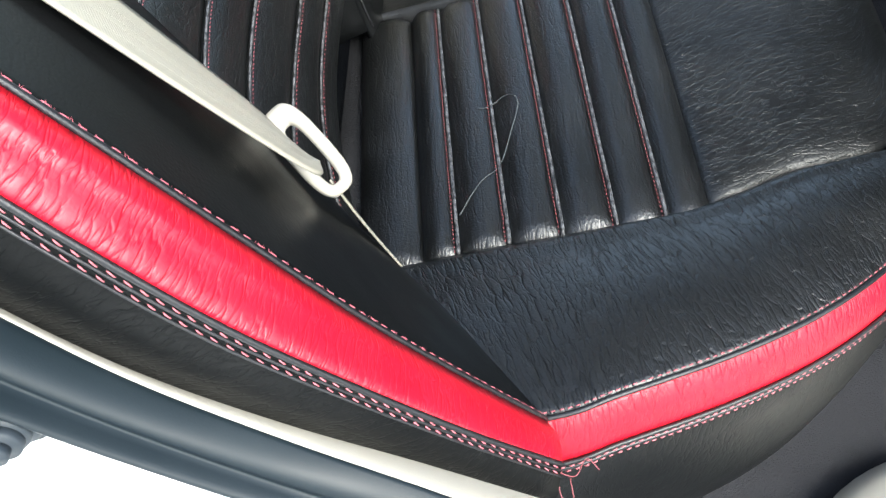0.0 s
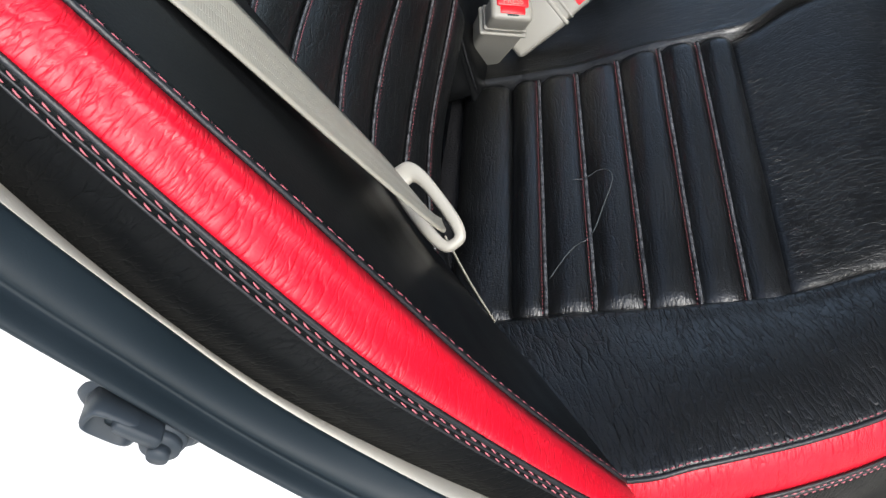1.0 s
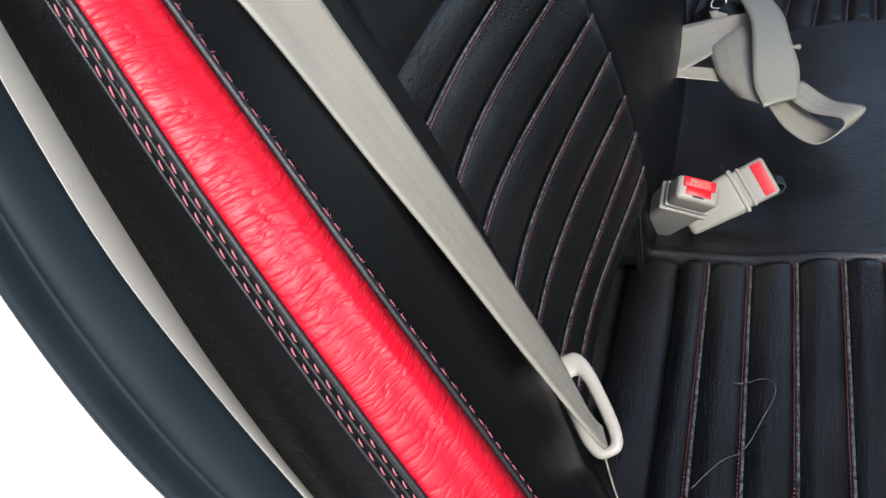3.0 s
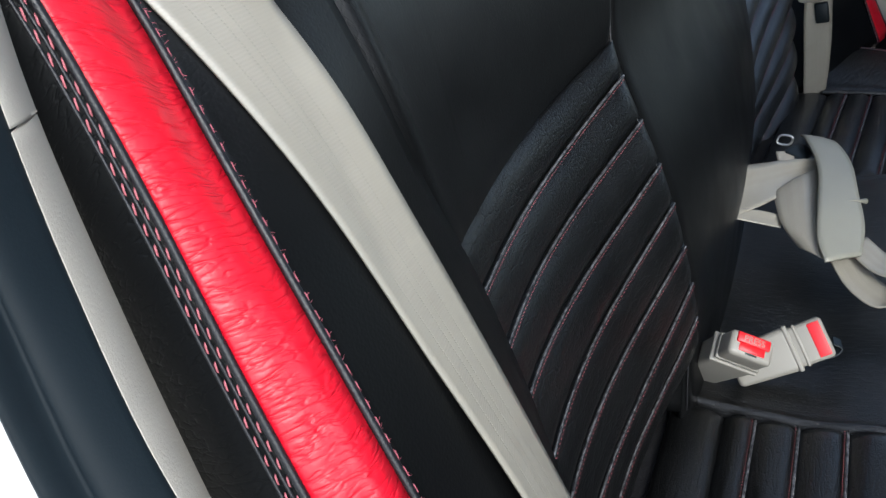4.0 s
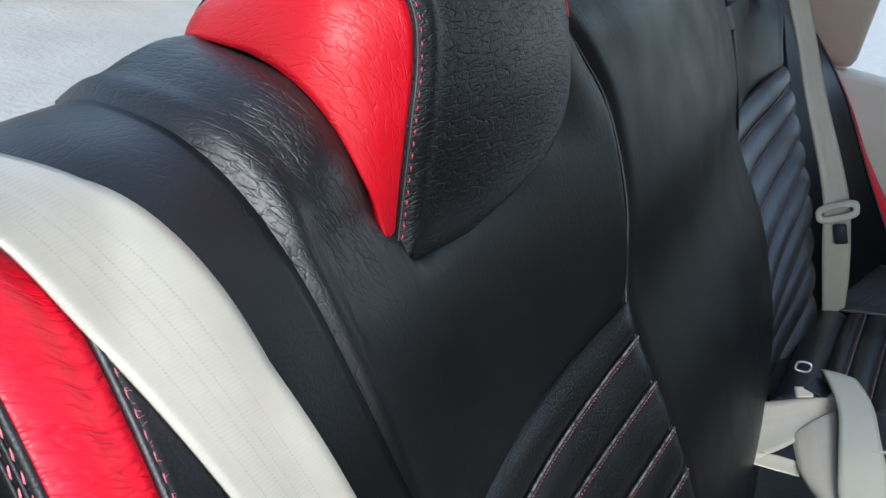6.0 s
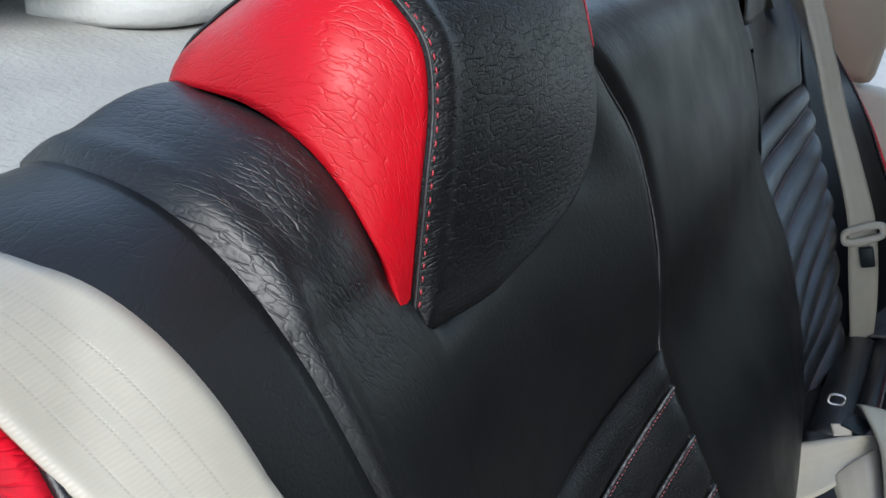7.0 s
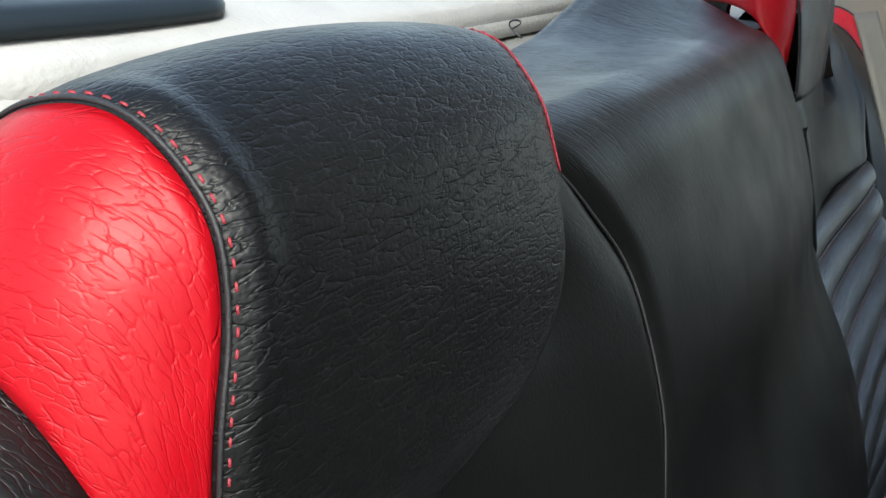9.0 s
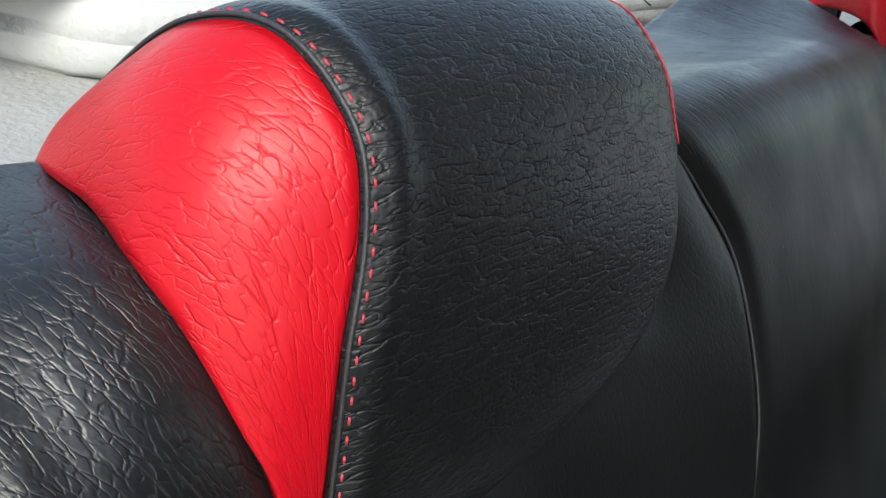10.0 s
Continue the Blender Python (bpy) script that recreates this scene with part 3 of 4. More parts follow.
    sheet(strip, 48, 40, 0, bm=bm)
    bmesh.ops.recalc_face_normals(bm, faces=bm.faces)
    panel_ob = part("upper_panel", bm, BLACK_PANEL, back)
    crease_sheen = panel_ob.data.attributes.new("crease_sheen", "FLOAT", "POINT")
    for k, vert in enumerate(panel_ob.data.vertices):
        d = vert.co - ORIGIN
        y, s = side * d[1] * -1, d.dot(UPWARD)
        over = soft((s - 0.47) / 0.08) * soft((-0.545 - y) / 0.04)
        roll_near = soft((s - 0.36) / 0.12) * soft(1.3 - (y - foot_at(min(s, 0.59))[0]) / 0.03)
        # Deepens the shoulder's creases and paints a sheen on it.
        crease_sheen.data[k].value = max(over * (1 - 0.3 * roll_near), 0.36 * roll_near)

    # headrest
    def corner(v):
        return 0.013 * soft(1 - v / 0.3)

    def inner_rim(v):
        """How far the headrest's inner rim draws in towards its rounded lower corner."""
        a = spline(SEAM, v)
        return 0.0 if side > 0 else min(0.0, value([0.506, 0.513, 0.518, 0.523, 0.532, 0.547, 0.562, 0.585], [-0.150, -0.105, -0.074, -0.052, -0.031, -0.012, -0.004, 0.0], a[1])) if v < 0.4 else 0.0

    def head_skin(u, v):
        a = spline(SEAM, v)
        c = 2 * MID - a[0] + inner_rim(v)
        y = a[0] + (c - a[0]) * u
        bulge = max(0.0, math.sin(math.pi * min(1, max(0, (y - a[0]) / (2 * MID - 2 * a[0])))))
        rim = 0.004 * math.exp(-((u - 0.055) / 0.035) ** 2)
        low = a[1] - 0.506 + 0.4 * max(0, c - y) if v < 0.3 else 1.0
        free = soft((0.60 - a[1]) / 0.03) if v < 0.4 and side < 0 else 0.0
        roll_in = (0.016 * math.exp(-low / 0.0040) - 0.004 * math.exp(-low / 0.03)) * soft(u / 0.15) + 0.012 * free * math.exp(-max(0, c - y) / 0.005) * (1 - math.exp(-max(0, low) / 0.008))
        return head_place(y, a[1] + 0.012 * bulge ** 0.6 * min(1, max(0, v - 0.3) * 3), a[2] + corner(v) * u + 0.009 * bulge ** 0.5 * (1 - v) - 0.020 * bulge ** 0.6 * max(0, v - 0.6) + rim - roll_in)

    def head_normal(u, v):
        q = (head_skin(u + 0.01, v) - head_skin(u - 0.01, v)).cross(head_skin(u, min(1, v + 0.01)) - head_skin(u, v - 0.01)).normalized()
        return q * (1 if (head_skin(0.51, 0.2) - head_skin(0.49, 0.2)).cross(head_skin(0.5, 0.21) - head_skin(0.5, 0.19)).dot(OUTWARD) > 0 else -1)

    head = part("headrest", sheet(head_skin, 60, 70, 0.002, face=OUTWARD), BLACK_ACROSS, back, "puffed black leather headrest with a stitched rim")
    for flip in (False, True):
        def cheek(u, v, flip=flip):
            a, b = spline(SEAM, v), spline(LOWER, v)
            p = a.lerp(b, u)
            k = math.sin(math.pi * u) * value([0.0, 0.25, 0.55, 0.8, 1.0], [0.0, 0.7, 1.0, 0.35, 0.0], v)
            q = p + Vector((-0.007 * k, 0.004 * k, 0.001 * k))
            return head_place(2 * MID - q[0] + inner_rim(v) - (0.005 if side < 0 else 0.0) if flip else q[0], q[1], q[2] - (0.012 * soft((0.60 - q[1]) / 0.03) if flip and side < 0 and v < 0.4 else 0))

        part("side_patch", sheet(cheek, 16, 60, 0.004, face=-outer if flip else outer), RED_PATCH, head, "red leather patch")

        def edge(u, out, flip=flip, n=110):
            pts, ways = [], []
            for k in range(n + 1):
                v = 0.012 + 0.96 * k / n
                w = 1 - u if flip else u
                ways.append(head_normal(w, v))
                pts.append(head_skin(w, v) + ways[-1] * out)
            return pts, ways

        if flip:
            part("piping", tube(edge(0.008, 0.0003)[0][24:62], 0.0005, 6), THREAD_HEAD, head, "thin red leather edge")
        else:
            part("piping", tube(edge(0.006, 0.0004)[0], 0.0009, 6), CORD_GREY, head)
        line, ways = edge(0.0165, 0.0004)
        if flip:
            line, ways = line[24:], ways[24:]
        part("stitching", stitches(line, ways, 0.0030, 0.0028, 0.0008, 0.0006), THREAD_HEAD, head, "dark red thread seam", kind="stuff")
    # padded rear board
    part("back_board", sheet(lambda u, v: place(-0.79 + 0.505 * u, -0.04 + 0.65 * v, -0.145), 4, 8, 0.03, back=-OUTWARD), CARPET, back)
    return back


near_back = build_back(-1, 0.0, "black leather rear seat back with red bolster band and headrest", "rear seat backs")
far_back = build_back(1, -0.022, "black leather far seat back with ribbed panel and red headrest", "rear seat backs")

# ---- centre back ----
centre = thing("middle_seat", "smooth black leather middle seat back between the outer backs", "car seat", "rear seat backs")
CENTRE = [(-0.03, 0.0), (0.04, 0.012), (0.10, 0.024), (0.17, 0.026), (0.25, 0.020), (0.36, -0.001), (0.44, 0.006), (0.50, 0.007), (0.55, 0.005), (0.585, 0.003), (0.605, -0.003), (0.618, -0.014), (0.632, -0.040), (0.652, -0.085), (0.670, -0.125), (0.655, -0.15), (0.50, -0.155)]


def centre_skin(u, v):
    s, n, _ = spline([(*p, 0) for p in CENTRE], v)
    high = s if v < 0.85 else 0.66
    left = edge_y(high) + 0.001 if high > 0.37 else value([0.30, 0.365], [-0.294, -0.290], high)
    s += (0.022 * u ** 2 + 0.028 * max(0, u - 0.55) / 0.45 - 0.046 * (1 - u)) * min(1, max(0, (-0.02 - n) / 0.10))
    right = -far_edge_y(high) - 0.001 if high > 0.37 else -left
    y = left + (right - left) * u
    h = value([0.0, 0.2, 0.5, 0.62, 0.66], [0.011, 0.012, 0.009, 0.008, 0.006], s)
    edge = min(u, 1 - u) * (right - left)
    deep = value([0.30, 0.50, 0.58], [0.006, 0.007, 0.012], high)
    return on_back(y, s, n + h * (1 - (2 * u - 1) ** 2) * (1 if v < 0.72 else 0.5) - deep * max(0, 1 - edge / 0.016) ** 2 - value([0.10, 0.30, 0.45], [0.036, 0.028, 0.022], high) * u ** 1.3)


pad = part("pad", sheet(centre_skin, 50, 110, 0.006, face=OUTWARD), BLACK_PAD, centre)
crease_sheen = pad.data.attributes.new("crease_sheen", "FLOAT", "POINT")
for k, vert in enumerate(pad.data.vertices):
    # Creases the fold, and paints a bright sheen over the whole top.
    crease_sheen.data[k].value = min(1, max(0, ((vert.co - ORIGIN).dot(UPWARD) - 0.570) / 0.045))
# Cord added where a highlight runs along the ridge.
part("piping", tube([centre_skin(0.006, 0.02 + 0.70 * k / 80) + OUTWARD * 0.0012 for k in range(81)], 0.0008, 6), CORD_GREY, centre)
for u in (0.0, 1.0):
    part("side_wall", sheet(lambda a, b: centre_skin(u, 0.02 + 0.78 * a) - OUTWARD * (0.002 + 0.10 * b), 60, 4, 0.003, face=(0, 2 * u - 1, 0)), BLACK_SMOOTH, centre)
part("back_board", sheet(lambda u, v: on_back(-0.283 + 0.566 * u, -0.04 + 0.65 * v, -0.145), 4, 8, 0.03, back=-OUTWARD), CARPET, centre)

# ---- the bench cushion ----
cushion = thing("bench_cushion", "black leather rear bench cushion with ribbed inserts and red edge band", "car seat")
SEAM_X = [-0.030, 0.020, 0.047, 0.085, 0.124, 0.163, 0.199, 0.232]


def deck(x):
    return value([-0.05, 0.0, 0.035, 0.07, 0.11, 0.15, 0.20, 0.25, 0.32, 0.40, 0.44], [0.572, 0.582, 0.592, 0.602, 0.612, 0.618, 0.622, 0.626, 0.630, 0.622, 0.605], x)


def rise(x):
    """How much higher the cushion is towards its middle."""
    return value([0.06, 0.15, 0.22, 0.3], [0.0, 0.020, 0.032, 0.034], x)


# rim of the cushion: the band's upper edge, from the backrest to the front corner (for the near side)
RIM = [(-0.02, -0.752, 0.615), (0.096, -0.750, 0.634), (0.143, -0.739, 0.642), (0.216, -0.714, 0.644), (0.275, -0.686, 0.643), (0.328, -0.650, 0.640), (0.38, -0.602, 0.635), (0.42, -0.54, 0.628), (0.445, -0.46, 0.620), (0.455, -0.36, 0.614)]
INSET = [(-0.05, -0.590, 0.0), (0.047, -0.590, 0.0), (0.12, -0.591, 0.0), (0.17, -0.585, 0.0), (0.232, -0.573, 0.0), (0.297, -0.548, 0.0), (0.34, -0.537, 0.0), (0.38, -0.52, 0.0), (0.41, -0.46, 0.0), (0.42, -0.38, 0.0)]
for side in (-1, 1):
    def spot(x, y, z, side=side):
        return Vector((x, y if side < 0 else -y, z))

    def rib_at(k, u, v):
        x0, x1 = SEAM_X[k], SEAM_X[k + 1]
        y = -0.594 + 0.330 * u
        x = x0 + (x1 - x0) * v - 0.016 * u
        ends = math.sin(min(1.0, min(u, 1 - u) / 0.045) * math.pi / 2) ** 0.6
        z = deck(x) + rise(x) * u + (0.010 + 0.004 * (u - 0.5)) * (1 - abs(2 * v - 1) ** 2.4) * ends - 0.006 * (1 - ends)
        return x, y, z

    for k in range(len(SEAM_X) - 1):
        part("rib", sheet(lambda u, v: spot(*rib_at(k, u, v)), 40, 12, 0.004, back=(0, 0, -1)), BLACK_LIT, cushion)
        if k > 1:
            line = []
            for j in range(61):
                x, y, z = rib_at(k, 0.012 + 0.976 * j / 60, 0.0)
                line.append(spot(x, y, z + 0.0050))
            part("seam_fold", tube(line, 0.0016, 8, 0.8, up=(0, 0, 1)), FOLD, cushion)
            for dx in (-0.0030,):
                part("stitching", stitches([p + Vector((dx, 0, 0.0008)) for p in line], Vector((0, 0, 1)), 0.0022, 0.0019, 0.0007, 0.0005), THREAD_RED, cushion, "dark red thread seam", kind="stuff")

    def border(u, v):
        a, b = spline(INSET, v), spline(RIM, v)
        za = deck(a[0]) + 0.004
        p = Vector((a[0], a[1], za)).lerp(b, u)
        return spot(p[0], p[1], p[2] + 0.010 * math.sin(math.pi * u) ** 0.8 + 0.003 * math.sin(min(1, u / 0.12) * math.pi))

    part("border", sheet(lambda u, v: border(v, u), 70, 22, 0.005, face=(0, 0, 1)), BLACK_LIT_EDGE, cushion)

    def out_way(v):
        t = spline(RIM, min(1, v + 0.01)) - spline(RIM, max(0, v - 0.01))
        return Vector((t[1], -t[0], 0)).normalized()

    def band(u, v, w0=0.0, w1=0.042):
        p = spline(RIM, v)
        o = out_way(v)
        d = w0 + (w1 - w0) * u
        ang = d / 0.042
        return spot(*(p + o * 0.012 * math.sin(ang * 1.7) + Vector((0, 0, -0.038 * ang ** 1.35 * 0.95))))

    part("red_band", sheet(lambda u, v: band(v, u), 80, 10, 0.004, face=(0.3, side, 0.3)), RED, cushion, "glossy red leather band round the cushion")

    def skirt(u, v):
        return band(0, v, 0.042) + Vector((0, (1 if side < 0 else -1) * 0.02 * u * u, -0.20 * u)) + Vector((0, side * 0.004 * math.sin(min(1, u * 6) * math.pi / 2), 0))

    part("skirt", sheet(skirt, 14, 60, 0.004, face=(0.3, side, 0)), BLACK_SKIRT, cushion)
    top_line = [band(0, 0.02 + 0.98 * k / 120) + Vector((0, 0, 0.0008)) for k in range(121)]
    part("piping", tube(top_line, 0.0018, 6), CORD, cushion)
    part("stitching", stitches([p + Vector((0, -side * 0.0035, 0.001)) for p in top_line], Vector((0, 0, 1)), 0.0034, 0.002, 0.0009, 0.0006), THREAD_PINK, cushion, "pink thread seam", kind="stuff")
    for d in (0.0405, 0.047):
        row = [band(0, 0.02 + 0.98 * k / 120, d) + Vector((0, side * 0.002, 0)) for k in range(121)]
        part("piping", tube(row, 0.0017, 6), CORD, cushion)
        part("stitching", stitches([p + Vector((0, side * 0.0012, -0.003)) for p in row], Vector((0, side, 0.4)), 0.0038, 0.002, 0.0010, 0.0007), THREAD_PINK, cushion, "pink thread seam", kind="stuff")

    def front_pad(u, v):
        x = 0.229 - 0.016 * v + (0.195 + 0.016 * v) * u
        y0 = value([0.232, 0.297, 0.34, 0.38, 0.42], [-0.574, -0.548, -0.537, -0.52, -0.46], x)
        y1 = value([0.217, 0.28, 0.34, 0.42], [-0.266, -0.215, -0.178, -0.165], x)
        y = y0 + (y1 - y0) * v
        edge = min(v, 1 - v)
        z = deck(x) + rise(x) * v + 0.006 * math.sin(min(1, edge / 0.05) * math.pi / 2) + 0.006 * math.sin(min(1, u / 0.10) * math.pi / 2) - 0.006
        return spot(x, y, z)

    part("front_pad", sheet(front_pad, 26, 40, 0.005, back=(0, 0, -1)), BLACK_LIT_FRONT, cushion)


def middle(u, v):
    x = -0.05 + 0.49 * u
    v = 0.5 - 0.5 * math.cos(math.pi * v)
    half = value([-0.05, 0.217, 0.28, 0.34, 0.44], [0.264, 0.266, 0.215, 0.178, 0.165], x)
    y = -half + 2 * half * v
    edge = min(v, 1 - v) * 2 * half
    return Vector((x, y, deck(x) + rise(x) + 0.006 + 0.0035 * math.sin(min(1, edge / 0.012) * math.pi) - 0.012 * max(0, 1 - edge / 0.006) + 0.010 * math.sin(math.pi * v)))


part("middle_pad", sheet(middle, 50, 60, 0.005, back=(0, 0, -1)), BLACK_LIT, cushion)
part("front_face", sheet(lambda u, v: Vector((0.425 + 0.02 * math.sin(math.pi * u), -0.47 + 0.94 * v, 0.625 - 0.22 * u)), 10, 30, 0.005, face=(1, 0, 0)), BLACK_LIT, cushion)
part("foam", sheet(lambda u, v: Vector((-0.06 + 0.46 * u, -0.60 + 1.2 * v, deck(-0.06 + 0.46 * u) - 0.012)), 12, 6, 0.14, back=(0, 0, -1)), CARPET, cushion)


# ---- seat belts ----
def ribbon(left, right, n, thick=0.0013, bow=0.0):
    def fn(u, v):
        a, b = spline(left, u), spline(right, u)
        c = spline(left, min(1, u + 0.02)) - spline(left, max(0, u - 0.02))
        up = c.cross(b - a)
        up = up.normalized() if up.length > 1e-9 else Vector((0, 0, 1))
        return a.lerp(b, v) + up * bow * math.sin(math.pi * v)
    return sheet(fn, n, 8, thick)


def ring(center, long_way, short_way, a, b, radius, bm=None, power=3.0, flat=1.0):
    """A rounded-rectangle loop of plastic."""
    n = 48
    pts = []
    lw, sw = Vector(long_way).normalized(), Vector(short_way).normalized()
    for k in range(n + 1):
        q = 2 * math.pi * k / n
        c, s = math.cos(q), math.sin(q)
        pts.append(Vector(center) + lw * a * math.copysign(abs(c) ** (2 / power), c) + sw * b * math.copysign(abs(s) ** (2 / power), s))
    return tube(pts, radius, 10, flat, bm=bm, up=lw.cross(sw))


def slot_plate(center, long_way, short_way, outer, inner, shift, half):
    """A thick rounded plate with a long slot; shift: the slot's place along it; half: half its thickness."""
    bm = bmesh.new()
    lw, sw = Vector(long_way).normalized(), Vector(short_way).normalized()
    up = lw.cross(sw)
    rings = []
    for k in range(56):
        c, s2 = math.cos(2 * math.pi * k / 56), math.sin(2 * math.pi * k / 56)
        c, s2 = math.copysign(abs(c) ** 0.62, c), math.copysign(abs(s2) ** 0.62, s2)
        a = Vector(center) + lw * (shift + inner[0] * c) + sw * inner[1] * s2
        b = Vector(center) + lw * outer[0] * c + sw * outer[1] * s2
        row = []
        for q in range(12):
            ang = 2 * math.pi * q / 12
            w = 0.5 - 0.5 * math.copysign(abs(math.cos(ang)) ** 0.75, math.cos(ang))
            row.append(bm.verts.new(a.lerp(b, w) + up * half * math.copysign(abs(math.sin(ang)) ** 0.75, math.sin(ang))))
        rings.append(row)
    for k in range(56):
        for q in range(12):
            bm.faces.new((rings[k][q], rings[k][(q + 1) % 12], rings[(k + 1) % 56][(q + 1) % 12], rings[(k + 1) % 56][q]))
    bmesh.ops.recalc_face_normals(bm, faces=bm.faces)
    return bm


near_belt = thing("seat_belt", "beige woven seat belt lying over the black bolster", "seat belt", "seat belts")
LEFT = [(-0.649, 0.141, 0.074), (-0.681, 0.161, 0.086), (-0.698, 0.242, 0.074), (-0.708, 0.334, 0.055), (-0.716, 0.427, 0.030), (-0.726, 0.498, 0.008), (-0.739, 0.559, -0.011), (-0.750, 0.595, -0.025), (-0.767, 0.620, -0.049), (-0.785, 0.630, -0.081), (-0.804, 0.630, -0.116)]
RIGHT = [(-0.636, 0.141, 0.061), (-0.645, 0.193, 0.062), (-0.656, 0.262, 0.056), (-0.665, 0.331, 0.048), (-0.674, 0.414, 0.035), (-0.683, 0.488, 0.022), (-0.687, 0.548, -0.005), (-0.698, 0.590, -0.029), (-0.721, 0.616, -0.062), (-0.744, 0.630, -0.100), (-0.768, 0.635, -0.140)]


def bolster_skin(w, v):
    """The near bolster's front face in (y, s, n): w 0 at the coloured band, 1 at the foot."""
    in_p, foot_p = spline(BAND_IN, v), spline(FOOT, v)
    way = spline(BAND_IN, min(1, v + 0.006)) - spline(BAND_IN, max(0, v - 0.006))
    nrm = Vector((0, -way[2], way[1])).normalized()
    out_p = spline(BAND_OUT, v)
    mid_band = (out_p + in_p) / 2 + nrm * 0.006 + Vector((-0.003, 0, 0))
    return spline([mid_band, in_p, (in_p + foot_p) / 2 + nrm * 0.005, foot_p], (1 + 2 * w) / 3)


SKIN = [[bolster_skin(-0.3 + 1.3 * i / 60, 0.15 + 0.8 * j / 140) for j in range(141)] for i in range(61)]
SKIN_P, SKIN_N = [], []
for i in range(1, 60):
    for j in range(1, 140):
        q = (SKIN[i + 1][j] - SKIN[i - 1][j]).cross(SKIN[i][j + 1] - SKIN[i][j - 1]).normalized()
        SKIN_P.append(SKIN[i][j])
        SKIN_N.append(q if q[2] + 0.5 * q[1] > 0 else -q)
SKIN_P, SKIN_N = np.array(SKIN_P), np.array(SKIN_N)


def belt_skin(u, v):
    p = spline(LEFT, u).lerp(spline(RIGHT, u), v)
    d = ((SKIN_P - np.array(p)) ** 2).sum(1)
    near = np.argsort(d)[:8]
    wt = 1 / (d[near] + 1e-6)
    q = Vector((SKIN_P[near] * wt[:, None]).sum(0) / wt.sum())
    m = Vector((SKIN_N[near] * wt[:, None]).sum(0)).normalized()
    gap = (p - q).dot(m)
    return on_back(*(p + m * max(0.0, 0.0024 - gap)))


part("webbing", sheet(belt_skin, 110, 10, 0.0013), BELT, near_belt)
GC = on_back(-0.6245, 0.134, 0.0565) + Vector((0, 0.0035, -0.0035))
glong = on_back(-0.601, 0.153, 0.041) - on_back(-0.648, 0.116, 0.071)
part("guide", slot_plate(GC, glong, Vector((0.1, -0.7, 0.7)).cross(glong), (0.0355, 0.0135), (0.0245, 0.0050), -0.0045, 0.0042), IVORY, near_belt, "ivory plastic belt guide")
TAIL = [on_back(-0.640, 0.118, 0.064), on_back(-0.634, 0.068, 0.058), on_back(-0.626, 0.011, 0.053)]
part("tail", ribbon(TAIL, [p + Vector((-0.002, 0.020, -0.024)) for p in TAIL], 16), BELT, near_belt)

far_belt = thing("seat_belt", "beige woven seat belt hanging against the far seat back", "seat belt", "seat belts")
FL = [Vector(p) for p in [(-0.288, 0.582, 1.142), (-0.210, 0.58, 1.005), (-0.169, 0.58, 0.926), (-0.091, 0.575, 0.785), (-0.060, 0.572, 0.70), (-0.030, 0.575, 0.615), (-0.015, 0.58, 0.57)]]
FR = [Vector(p) for p in [(-0.262, 0.590, 1.150), (-0.182, 0.59, 1.012), (-0.139, 0.59, 0.934), (-0.055, 0.585, 0.797), (-0.022, 0.582, 0.72), (0.0, 0.582, 0.65), (0.012, 0.585, 0.60)]]
part("webbing", ribbon(FL, FR, 60), BELT, far_belt)
part("guide", slot_plate((-0.057, 0.568, 0.762), (0.85, 0.0, 0.55), (-0.42, 0.15, 0.9), (0.034, 0.0165), (0.0235, 0.0045), 0.0, 0.0050), IVORY, far_belt, "ivory plastic belt guide")
part("tongue", box((-0.0105, -0.004, -0.017), (0.0105, 0.004, 0.017), 0.003, m=Matrix.Translation((-0.040, 0.570, 0.727)) @ pose(0, 0, 0, 0, -25, 0)), RUBBER, far_belt, "black latch tongue")


